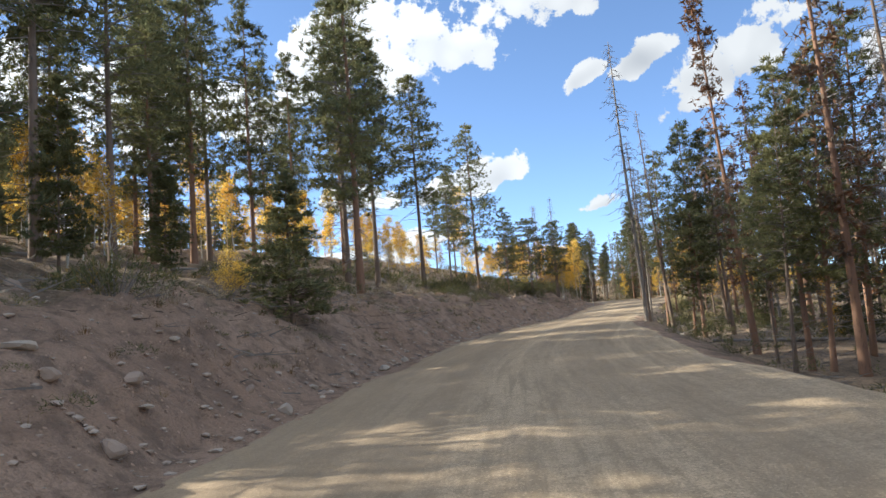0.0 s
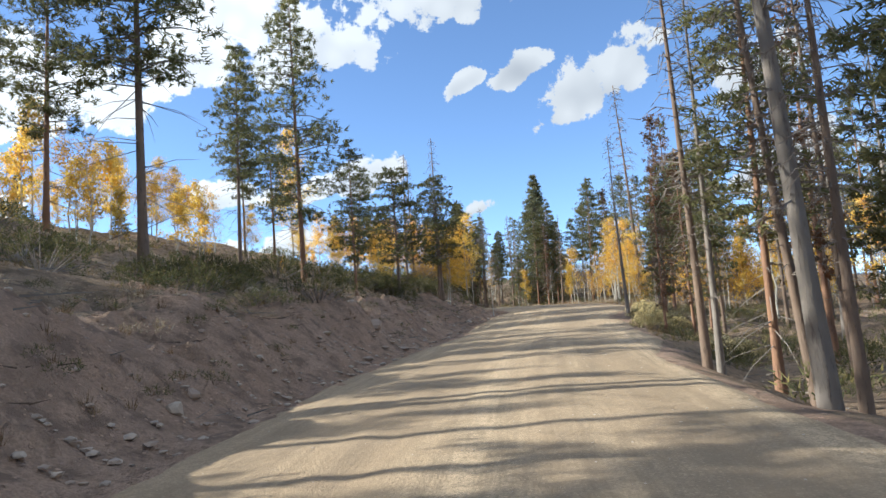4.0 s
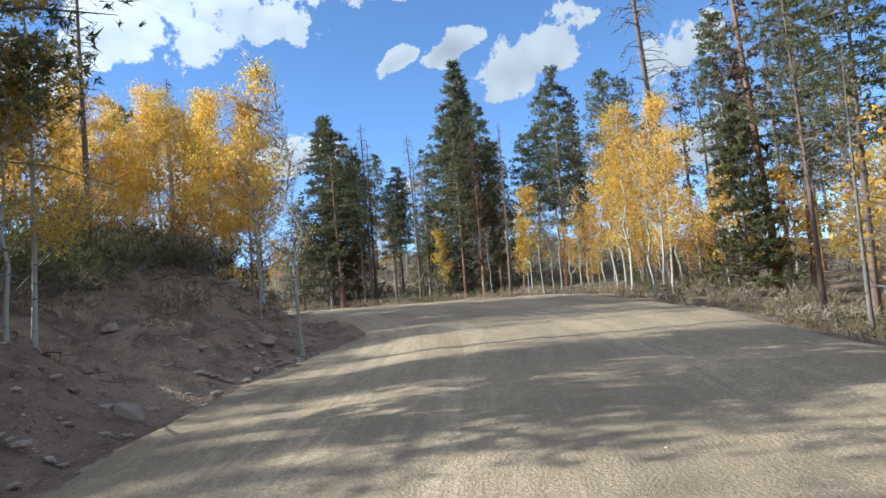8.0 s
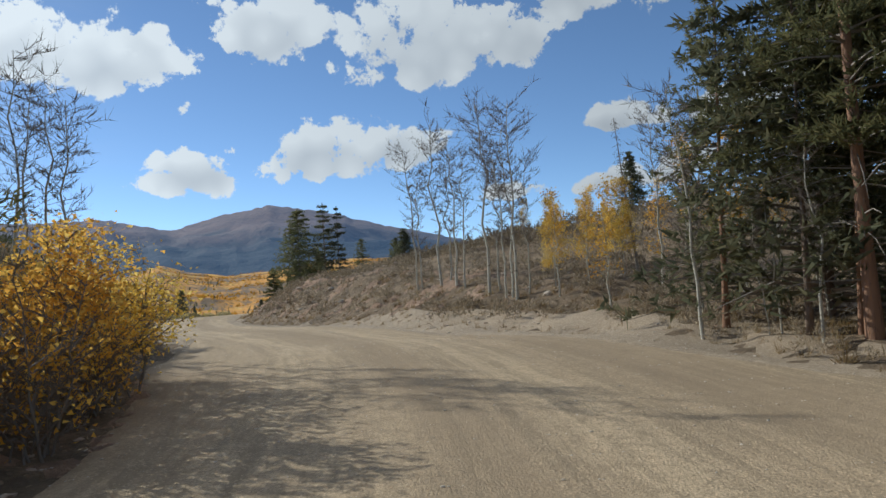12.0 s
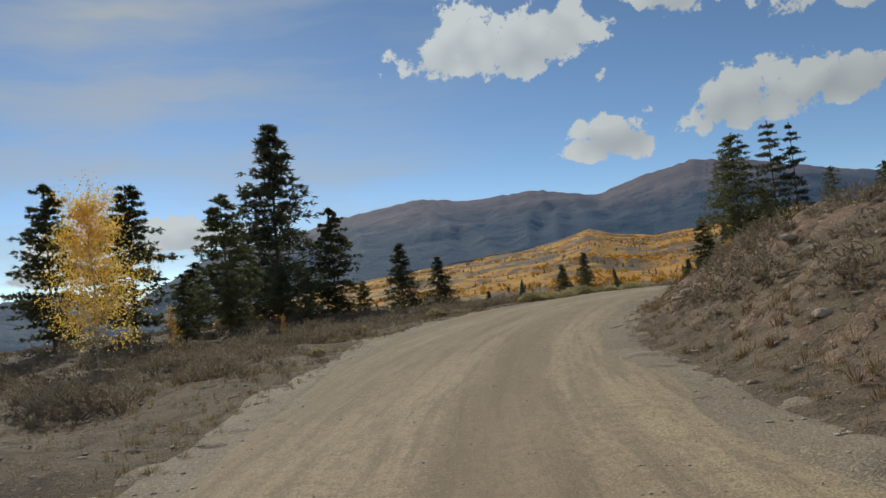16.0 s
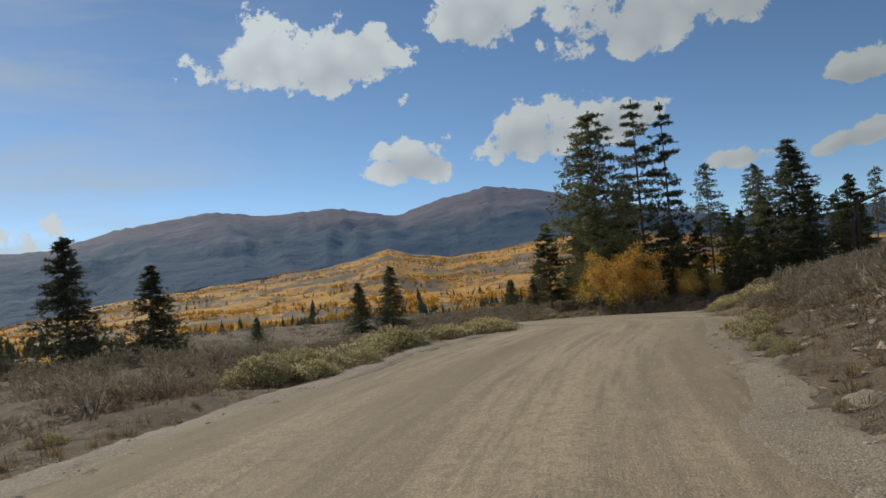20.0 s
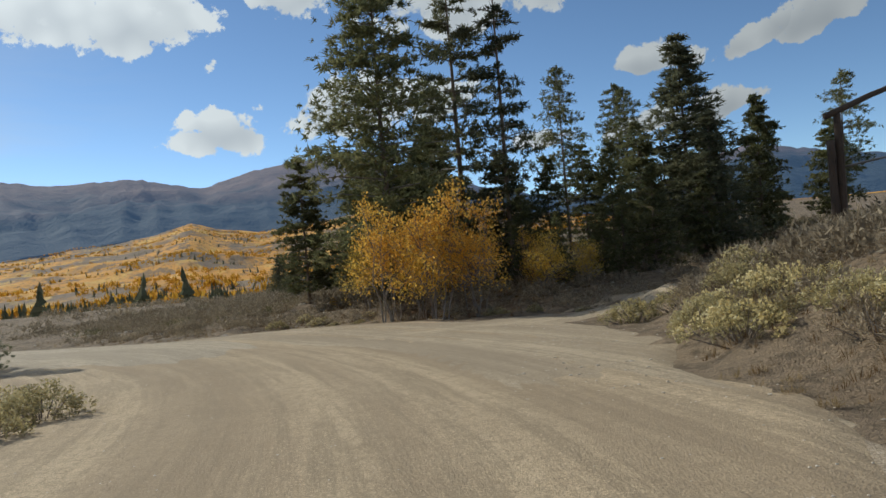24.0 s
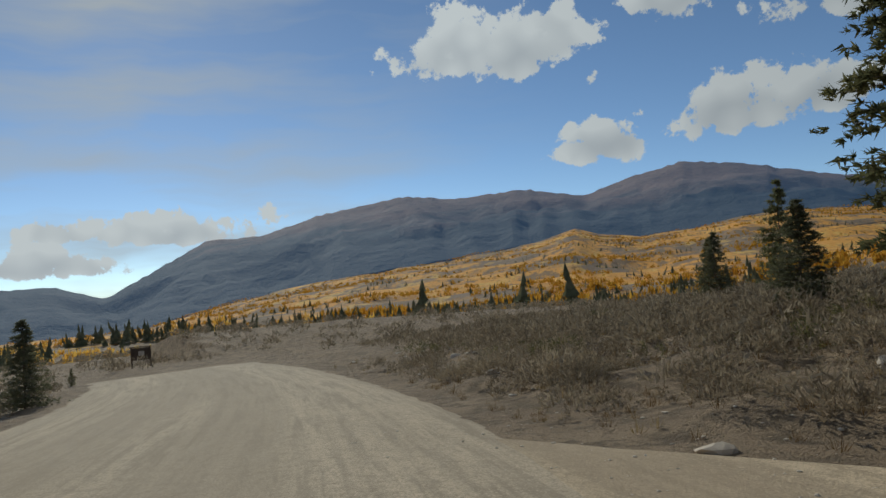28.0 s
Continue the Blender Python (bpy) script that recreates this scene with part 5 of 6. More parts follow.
FULL_1 = [(-47, 125, 4.8, 0, 0), (-52, 130, 5.7, 0, 0), (-56, 136, 5.0, 0, 0), (-51, 136, 4.2, 0, 0), (-55, 143.5, 3.8, 0, 0), (-60, 130, 6.3, 0, 0), (-61.1, 119.2, 13.2, 0, 0), (-58.2, 124.5, 12.6, 0, 0), (-49.1, 128.8, 10.6, 0, 0), (-53.9, 140.1, 9.9, 0, 0), (-47.5, 185.3, 7.6, 0.0, 0.0), (-47.7, 191.9, 8.4, 0.05, 0.02), (-45.2, 190.7, 8.4, 0.05, 0.02), (-45.0, 195.0, 10.1, 0.07, 0.02), (-48.1, 196.0, 7.3, 0.07, 0.03), (-43.0, 191.3, 9.0, 0.06, 0.01), (-26.0, 204.4, 5.8, 0.06, 0.0), (-22.2, 202.5, 6.7, 0.06, -0.0)]
BROAD_1 = [(11.1, 68.0, 7.4, 0, 0), (8.6, 66.3, 7.3, 0, 0), (10.0, 89.4, 7.0, 0.02, 0)]
GIANT_1 = [(-42.3, 184.8, 16.6, 0, 0)]
TIERED_1 = [(-39.9, 188.3, 17.2, 0, 0), (-37.6, 188.5, 16.4, 0.01, 0)]
GOLDTREE_1 = [(-31.3, 116.5, 7.1, 0, 0), (13.2, 82.0, 4.6, 0, 0), (11.4, 80.6, 3.6, 0, 0)]
GROVE = [(12.6, 78.9, 4.9, 0.03, 0), (13.6, 80.6, 5.6, 0, 0), (14.6, 79.6, 5.0, 0.04, 0), (14.9, 81.6, 5.6, 0, 0), (12.0, 82.2, 5.2, 0, 0), (11.1, 79.6, 4.6, 0, 0), (10.0, 80.8, 4.9, 0, 0), (8.8, 79.4, 4.2, -0.03, 0), (7.4, 79.9, 4.4, 0, 0), (6.0, 78.3, 3.8, 0, 0), (4.6, 78.9, 4.0, 0, 0), (3.2, 77.5, 3.5, 0, 0), (9.6, 82.4, 4.6, 0, 0), (13.1, 84.0, 5.0, 0, 0)]
SLIM_1 = [(-35.6, 192.7, 11.1, 0, 0), (-34.5, 203.3, 11.1, 0, 0), (-33.6, 201.8, 10.4, 0, 0)]
YOUNG_1 = [(29.2, 77.4, 6.2, 0.03, -0.02), (-96.2, 181.8, 1.2, 0.01, 0.05), (-66.0, 215.1, 6.8, 0.04, 0.02), (-73.3, 218.9, 4.4, 0.02, 0.01)]
SHRUBO_1 = [(-34.2, 182.3, 2.5, 0.08, 0.02), (-34.9, 183.3, 2.6, 0.04, 0.0), (-32.9, 183.8, 2.0, -0.0, -0.0)]
DARK_1 = [(-44.4, 187.4, 6.5, 0, 0), (-41.2, 188.2, 6.0, 0, 0), (-38.6, 190.8, 7.0, 0, 0), (-36.0, 190.2, 6.0, 0, 0), (-33.4, 193.4, 6.6, 0, 0), (-32.2, 196.6, 7.5, 0, 0), (-30.4, 199.0, 6.5, 0, 0), (-35.6, 197.2, 6.8, 0, 0), (-41.0, 184.2, 4.4, 0, 0)]
YOUNGD_1 = [(-49.4, 192.2, 3.8, 0.04, 0.02), (-45.5, 188.5, 3.1, 0.04, 0.02), (-43.7, 188.0, 3.3, 0.05, 0.01), (-32.0, 187.2, 3.6, 0.07, 0.01), (-32.6, 185.9, 3.3, 0.02, 0.0), (-30.7, 188.1, 5.0, 0.04, 0.0), (-36.4, 186.4, 4.6, 0.03, 0.01), (-34.5, 185.3, 3.3, 0.05, 0.01), (-28.9, 193.1, 4.3, 0.07, -0.0)]
plant(PINES, PINE_1)
plant(PINES, PINE_2)
plant(PINES, PINE_3)
plant(PINES, PINE_4)
plant(THIN, THIN_1)
plant(THIN, THIN_2)
plant(THIN, THIN_3)
plant(SHRUBS, SHRUBS_1)
plant(YOUNG, YOUNGB_1, wide=1.35)
plant(ASPENS, ASPEN_1)
plant(ASPENS, ASPEN_2)
plant(ASPENS, ASPEN_3)
plant(SNAGS, SNAG_1)
plant(SNAGS, SNAG_2)
plant(BACK_GOLD, BACKGOLD_1)
plant(SPRUCES, SPRUCE_1, wide=1.35)
plant(SPRUCES, SPRUCE_2, wide=1.08)
plant(SPRUCES, WIDE_1, wide=1.65)
plant(BARE, BARE_1)
plant(BARE, BARE_2)
plant(RUSTY, RUSTY_1)
plant(SHRUBS, SHRUB_1, wide=1.25)
plant(TWIGGY, TWIGGY_1)
plant(FULL, FULL_1, wide=1.35)
plant(NEAR, BROAD_1, wide=1.15)
plant(GIANTS, GIANT_1, wide=1.25)
plant(TIERED, TIERED_1)
plant(SHRUBS, CLUMP_1, wide=0.85)
plant(RICH, GOLDTREE_1, wide=0.9)
plant(ASPENS, GROVE, wide=1.15)
plant(PINES, SLIM_1, variant=1)
plant(YOUNG, YOUNG_1)
plant(SHRUBS, SHRUBO_1)
plant(YOUNG, YOUNGD_1, wide=1.25)
plant(FULL, DARK_1, wide=1.2)


def spot(s, u):
    """The place at station s, u metres right of the driving line."""
    k = min(int(np.searchsorted(ROADLINE[:, 0], s)), len(ROADLINE) - 1)
    return ROADLINE[k, 1] + ROADWAY[k, 1] * u, ROADLINE[k, 2] - ROADWAY[k, 0] * u


TAKEN = [(o.matrix_basis.translation.x, o.matrix_basis.translation.y) for o in scene.objects if o.get("category") == "tree"]


def fill(kinds, count, s0, s1, u0, u1, low, high, gap=1.6):
    """More trees of the wood behind the nearest ones, none on top of another."""
    for _ in range(count):
        for _ in range(12):
            s, u = RNG.uniform(s0, s1), RNG.uniform(u0, u1)
            x, y = spot(s, u)
            st, off, _ = stations(np.array([x]), np.array([y]))
            if abs(off[0]) < abs(u) - 2 or any((x - a) ** 2 + (y - b) ** 2 < gap * gap for a, b in TAKEN):
                continue
            TAKEN.append((x, y))
            RNG.choice(kinds).put(x, y, RNG.uniform(low, high), RNG.uniform(0, 6.28), (RNG.gauss(0, 0.025), RNG.gauss(0, 0.025)), wide=RNG.uniform(0.85, 1.15))
            break


# wood on the downhill side
fill([SNAGS, BACK, SNAGS, SNAGS, RUSTY], 34, -1.5, 8.5, 7.5, 18, 10, 15)
fill([BACK, SNAGS, SNAGS], 44, -1.5, 9.5, 16, 42, 11, 17, 2.2)
fill([SNAGS, RUSTY, SNAGS, SNAGS], 28, -0.5, 8, 6.5, 16, 8, 14, 1.0)
fill([YOUNG, YOUNG, THIN], 24, 0, 9, 9, 26, 2.5, 5.5)
# wood on the uphill side
fill([FULL, PINES, PINES], 9, 0.8, 2.8, -24, -12.5, 9, 13, 2.0)
fill([PINES, BACK, PINES], 11, 1.8, 4.2, -27, -14, 10, 13, 2.0)
fill([FULL, FULL, PINES], 16, 2.2, 7.0, -48, -29, 8, 11, 2.2)
fill([PINES, BACK, BACK], 12, -2, 4.6, -30, -13, 9, 13, 3.0)
fill([BACK, BACK, BACK_GOLD], 10, -2, 6.5, -60, -28, 8, 11, 4.0)
fill([BACK_GOLD, BACK_GOLD, THIN], 44, 1.5, 9.0, -34, -14, 3.0, 5.5, 1.4)
fill([BACK, YOUNG, BACK_GOLD], 60, -3, 6.0, -58, -22, 4.5, 7.0, 1.8)
fill([YOUNG, BACK_GOLD, BACK_GOLD, THIN], 60, -1, 9, -42, -15, 2.2, 4.2, 1.3)
fill([YOUNG, FULL], 10, -2, 3.5, -17, -10.5, 4, 8, 2.5)
fill([BACK_GOLD, BACK_GOLD, BACK, YOUNG, THIN], 110, 1.0, 9.2, -44, -19, 3.4, 6.2, 1.5)
# wood across the bend
fill([THIN, TWIGGY, THIN, BARE, SHRUBS, BACK_GOLD], 40, 9.4, 13.2, 8.2, 15, 1.6, 4.6, 0.6)
fill([PINES, SNAGS, BACK, SNAGS, RUSTY], 44, 9.3, 13.2, 13, 40, 9, 14, 1.8)
fill([THIN, BARE, BACK_GOLD], 28, 8.5, 13.5, 8.5, 22, 4, 7, 1.3)
fill([BACK_GOLD, THIN, THIN, SHRUBS, BARE], 56, 8.6, 13.6, 8.5, 25, 1.8, 4.4, 0.9)
fill([BARE, THIN], 6, 13.2, 15.0, 7.5, 13, 3.5, 5.5, 0.9)
fill([THIN, THIN, BARE], 16, 12.6, 15.0, 10, 19, 3.5, 6, 1.2)
# dark trees of the clump by the side track
fill([BACK, BACK, FULL], 8, 27.2, 29.5, 28, 50, 6, 10, 3.0)


# ---- bushes ----
JUNIPERS, RABBITS, BIG_SAGE = juniper_kind(), rabbitbrush_kind(), bigsage_kind()


def bushes(kind, count, s0, s1, v0, v1, side, low, high, wide=1.0):
    """Bushes beyond the road's edge on one side, v metres from it."""
    for _ in range(count):
        s, v = RNG.uniform(s0, s1), RNG.uniform(v0, v1)
        edge = float(table(EDGE_R if side > 0 else EDGE_L, s))
        x, y = spot(s, side * (edge + v))
        st, u, _ = stations(np.array([x]), np.array([y]))
        if max(-u[0] - table(EDGE_L, st[0]), u[0] - table(EDGE_R, st[0])) < min(v0, v) * 0.7:
            continue
        kind.put(x, y, RNG.uniform(low, high), RNG.uniform(0, 6.28), wide=wide * RNG.uniform(0.85, 1.3))


bushes(JUNIPERS, 22, 6.0, 10.2, 3.2, 8, -1, 0.7, 1.3)
bushes(JUNIPERS, 22, 5.2, 9.8, 3.8, 11, -1, 0.6, 1.2)
bushes(JUNIPERS, 16, -2, 4.5, 3.2, 9, -1, 0.5, 1.0)
bushes(JUNIPERS, 44, 9.3, 15.4, 2.2, 6, -1, 0.7, 1.5, 0.9)
bushes(TWIGGY, 8, 9.8, 13.0, 3.4, 5.5, -1, 1.6, 2.4)
bushes(JUNIPERS, 14, 4, 13, 1.5, 8, 1, 0.5, 1.0)
bushes(BIG_SAGE, 30, 9.8, 16.2, 1.2, 6, -1, 0.7, 1.3)
bushes(RABBITS, 14, 6.8, 9.4, 0.8, 3.5, 1, 0.6, 1.0)
bushes(RABBITS, 8, 18.0, 21.6, 1.4, 4.0, -1, 0.3, 0.5)
bushes(RABBITS, 16, 21.6, 23.6, 0.6, 2.6, -1, 0.5, 0.85)
bushes(RABBITS, 14, 25.2, 26.8, 1.0, 4.0, 1, 0.5, 0.9)
bushes(RABBITS, 12, 26.8, 29.0, 0.8, 2.8, 1, 0.3, 0.55)
bushes(BIG_SAGE, 45, 18.0, 25.0, 2.4, 9, -1, 0.5, 0.95)
bushes(BIG_SAGE, 34, 19.0, 22.2, 4.5, 15, 1, 0.45, 0.9)
bushes(BIG_SAGE, 105, 22.2, 26.4, 1.8, 15, 1, 0.45, 0.95)
bushes(BIG_SAGE, 56, 27.2, 31.5, 1.5, 12, 1, 0.4, 0.85)
for x, y, h in ((-31.8, 152.0, 0.85), (-32.7, 153.3, 0.8), (-33.8, 155.1, 0.85), (-34.8, 156.9, 0.85), (-36.8, 158.5, 0.8), (-35.8, 158.7, 0.75), (-36.8, 160.5, 0.8), (-37.4, 162.3, 0.8), (-39.3, 163.0, 0.7), (-30.7, 151.0, 0.8), (-20.6, 146.7, 0.6), (-20.1, 145.2, 0.5), (-18.9, 142.4, 0.4), (-19.4, 143.6, 0.45)):
    RABBITS.put(x, y, h, 3.0 * x, wide=1.15)


# ---- gate, sign, rocks and logs ----
def rough_log(shape, a, b, r0, r1, seed, sides=9):
    """A round timber from a to b, a little crooked, with a closed foot."""
    r = random.Random(seed)
    a, b = Vector(a), Vector(b)
    pts = [a.lerp(b, k / 7) + rand_dir(r) * r0 * 0.16 for k in range(8)]
    shape.tube(pts, [(r0 + (r1 - r0) * k / 7) * r.uniform(0.93, 1.07) for k in range(8)], sides)
    shape.f.append(tuple(reversed([len(shape.v) - 8 * sides + j for j in range(sides)])))


def timber(name, a, b, r0, r1, seed, parent, mat):
    shape = Shape()
    rough_log(shape, a, b, r0, r1, seed)
    return part(name, shape.mesh(name, mat, True), parent)


gate = tagged(new("ranch_gate"), "weathered log gate frame standing on the sage hill", "gate")
gz = float(land([-22.3], [185.4])[0])
gate.matrix_basis = Matrix.Translation((-22.3, 185.4, gz))


def from_gate(x, y, z):
    return x + 22.3, y - 185.4, z - gz


def hill(x, y):
    return float(land([x], [y])[0]) - 0.3


timber("post", from_gate(-23.5, 184.4, hill(-23.5, 184.4)), from_gate(-23.44, 184.46, 10.32), 0.17, 0.13, 1, gate, LOG)
timber("post", from_gate(-20.75, 186.43, hill(-20.75, 186.43)), from_gate(-21.15, 186.45, 11.33), 0.16, 0.12, 2, gate, LOG)
timber("short_post", from_gate(-20.3, 186.5, hill(-20.3, 186.5)), from_gate(-20.59, 186.43, 9.82), 0.15, 0.12, 3, gate, LOG)
timber("short_post", from_gate(-23.75, 184.25, hill(-23.75, 184.25)), from_gate(-23.72, 184.28, 9.35), 0.16, 0.14, 6, gate, LOG)
timber("low_rail", from_gate(-23.3, 184.6, 8.35), from_gate(-20.9, 186.3, 8.75), 0.05, 0.035, 7, gate, GREY_WOOD)
timber("beam", from_gate(-23.85, 184.1, 10.22), from_gate(-20.9, 186.68, 11.5), 0.12, 0.1, 4, gate, LOG)

sign = tagged(new("notice_board"), "dark wooden notice board on two posts by the valley road", "sign")
sz = float(land([-112.9], [190.5])[0])
sign.matrix_basis = Matrix.Translation((-112.9, 190.5, sz)) @ Matrix.Rotation(radians(70), 4, "Z")


def slab(name, size, at, parent, mat, bevel=0.015):
    bm = bmesh.new()
    bmesh.ops.create_cube(bm, size=1.0)
    bmesh.ops.scale(bm, vec=size, verts=bm.verts)
    bmesh.ops.translate(bm, vec=at, verts=bm.verts)
    bmesh.ops.bevel(bm, geom=list(bm.edges), offset=bevel, segments=1, affect="EDGES")
    me = bpy.data.meshes.new(name)
    bm.to_mesh(me)
    bm.free()
    me.materials.append(mat)
    return part(name, me, parent)


for dx in (-0.78, 0.78):
    timber("post", (dx, 0, -0.4), (dx, 0, 1.95), 0.09, 0.08, 5, sign, LOG)
board = slab("board", (1.5, 0.06, 1.1), (0, -0.03, 1.32), sign, LOG)
slab("cap_rail", (1.9, 0.2, 0.08), (0, 0, 1.96), sign, LOG)
slab("notice", (0.5, 0.012, 0.42), (0.05, -0.068, 1.36), board, PALE_STONE, 0.003)


def rock_mesh(seed, flat):
    bm = bmesh.new()
    bmesh.ops.create_icosphere(bm, subdivisions=2, radius=0.5)
    r = random.Random(seed)
    cuts = [(rand_dir(r), r.uniform(0.26, 0.42)) for _ in range(9)]
    for v in bm.verts:
        for d, h in cuts:
            over = v.co.dot(d) - h
            if over > 0:
                v.co -= d * over
        v.co *= 1 + 0.07 * noise.noise(v.co * 5 + Vector((seed, 0, 0)))
        v.co.z *= flat
    me = bpy.data.meshes.new("rock")
    bm.to_mesh(me)
    bm.free()
    me.polygons.foreach_set("use_smooth", [False] * len(me.polygons))
    return me


ROCKS = []
for k in range(6):
    for mat in (STONE, PALE_STONE):
        me = rock_mesh(500 + k, (0.62, 0.8, 0.45)[k % 3])
        me.materials.append(mat)
        ROCKS.append(me)


def rock(x, y, size, pale, label="", group=""):
    ob = new("rock", ROCKS[2 * RNG.randrange(6) + (1 if pale else 0)])
    ob.matrix_basis = Matrix.Translation((x, y, surface(x, y) + 0.06 * size)) @ Matrix.Rotation(RNG.uniform(0, 6.28), 4, "Z") @ Matrix.Rotation(RNG.uniform(-0.25, 0.25), 4, "X") @ Matrix.Diagonal((size * RNG.uniform(0.9, 1.4), size, size * RNG.uniform(0.8, 1.1), 1))
    return tagged(ob, label or ("pale granite rock lying on the earth" if pale else "brown-grey broken rock on the cut bank"), "rock", group)


def rocks(count, s0, s1, v0, v1, side, low, high, pale, group):
    for _ in range(count):
        s, v = RNG.uniform(s0, s1), RNG.uniform(v0, v1)
        x, y = spot(s, side * (float(table(EDGE_R if side > 0 else EDGE_L, s)) + v))
        rock(x, y, low + (high - low) * RNG.random() ** 2.5, RNG.random() < pale, "", group)


rocks(56, -2, 14, 0.2, 1.3, -1, 0.14, 0.45, 0.5, "rocks in the ditch")
rocks(64, -2, 14, 1.0, 6.0, -1, 0.14, 0.5, 0.5, "rocks on the cut bank")
rocks(40, 14.8, 21.5, 1.0, 7.0, 1, 0.14, 0.4, 0.5, "rocks on the stony bank")
rocks(60, 27.3, 33, 1.5, 24, 1, 0.15, 0.5, 0.7, "rocks on the sage slope")
rocks(16, 5, 13, 0.3, 2.0, 1, 0.12, 0.3, 0.5, "rocks at the road edge")
bushes(BIG_SAGE, 16, 14.0, 16.6, 0.9, 4, -1, 0.8, 1.3)
for x, y, size in [(6.0, 52.4, 0.75), (7.5, 53.6, 0.3), (7.0, 52.6, 0.5), (6.2, 51.1, 0.35), (-4.1, 9.7, 0.35), (-3.4, 12.8, 0.3), (-3.7, 8.2, 0.4), (-4.6, 8.6, 0.35), (-0.7, 29.2, 0.45), (-0.6, 31.0, 0.24), (-1.0, 34.0, 0.26), (1.1, 32.5, 0.34), (-0.1, 33.4, 0.26), (14.7, 73.0, 0.5), (14.8, 73.3, 0.42), (15.7, 77.3, 0.3)]:
    rock(x, y, 0.8 * size, False)
for x, y, size in [(-22.7, 161.1, 0.65), (-20.5, 152.9, 0.5), (-18.8, 147.8, 0.4), (-19.2, 148.3, 0.3), (-18.7, 149.9, 0.4), (-18.1, 147.4, 0.35), (-18.1, 143.6, 0.25), (-17.7, 141.4, 0.25), (-19.9, 148.6, 0.25), (-20.5, 154.4, 0.3), (-19.8, 153.3, 0.3)]:
    rock(x, y, size, True, "pale broken boulder in the rocky patch of the sage hill", "boulders on the sage hill")

rock(-48.1, 179.3, 0.38, True, "pale round rock beside the gravel turnout")
rock(-48.0, 183.4, 0.4, True)
rock(-57.0, 184.0, 0.3, True)


def fallen_log(s, u, length, radius, turn, tilt, seed):
    x, y = spot(s, u)
    root = tagged(new("fallen_log"), "weathered fallen pine trunk lying on the slope", "log", "logs on the slope")
    d = Vector((math.cos(turn), math.sin(turn), 0)) * length / 2
    z0, z1 = (float(land([x - d.x], [y - d.y])[0]), float(land([x + d.x], [y + d.y])[0]))
    c = Vector((x, y, (z0 + z1) / 2))
    root.matrix_basis = Matrix.Translation(c)
    a, b = Vector((-d.x, -d.y, z0 - c.z + radius * 0.7)), Vector((d.x, d.y, z1 - c.z + radius * 0.7 + tilt))
    timber("trunk", a, b, radius, radius * 0.55, seed, root, GREY_WOOD)
    r = random.Random(seed)
    for k in range(4):
        p = a.lerp(b, r.uniform(0.35, 0.95))
        w = (rand_dir(r, 0.7) * r.uniform(0.25, 0.7))
        shape = Shape()
        shape.tube([p, p + w * 0.6, p + w], [0.022, 0.014, 0.006], 5)
        part("branch_stub", shape.mesh("branch_stub", GREY_WOOD), root)


for k in range(18):
    s = RNG.uniform(-1, 12)
    way = ROADWAY[min(int(np.searchsorted(ROADLINE[:, 0], s)), len(ROADWAY) - 1)]
    fallen_log(s, -float(table(EDGE_L, s)) - RNG.uniform(4.6, 13), RNG.uniform(2.0, 5.5), RNG.uniform(0.06, 0.14), math.atan2(way[1], way[0]) + RNG.gauss(0, 0.5), RNG.uniform(0, 0.15), 600 + k)
for k in range(8):
    s = RNG.uniform(4, 12)
    fallen_log(s, float(table(EDGE_R, s)) + RNG.uniform(2.5, 8), RNG.uniform(1.5, 4.5), RNG.uniform(0.05, 0.1), RNG.uniform(0, 3.1), RNG.uniform(0, 0.3), 630 + k)


# ---- low growth, stones and litter ----
def spray(seed, count, radius, height, width, arch=0.35, flat=0.0):
    """A tuft of pointed blades about the origin, as arrays of corner points."""
    r = np.random.RandomState(seed)
    a = r.uniform(0, 6.28, count)
    q = np.sqrt(r.uniform(0, 1, count))
    foot = np.stack([np.cos(a) * q * radius * 0.35, np.sin(a) * q * radius * 0.35, np.zeros(count)], 1)
    rise = height * (1 - 0.65 * q**2) * r.uniform(0.55, 1.1, count)
    tip = np.stack([np.cos(a) * q * radius, np.sin(a) * q * radius, rise], 1) + r.normal(0, 0.05 * radius, (count, 3))
    start = foot + (tip - foot) * r.uniform(flat, flat + 0.4, count)[:, None]
    b = r.uniform(0, 6.28, count)
    side = np.stack([np.cos(b), np.sin(b), r.normal(0, arch, count)], 1) * width
    return np.stack([start - side, start + side, tip], 1).reshape(-1, 3), np.arange(count * 3).reshape(-1, 3)


def stone_shape(seed, rough=0.3):
    """A worn broken stone, about 1 across."""
    bm = bmesh.new()
    bmesh.ops.create_icosphere(bm, subdivisions=1, radius=0.5)
    r = random.Random(seed)
    for v in bm.verts:
        v.co *= 1 + r.uniform(-rough, rough)
        v.co.z *= 0.5
        v.co.x *= 1.15
    out = np.array([v.co[:] for v in bm.verts]), np.array([[v.index for v in f.verts] for f in bm.faces])
    bm.free()
    return out


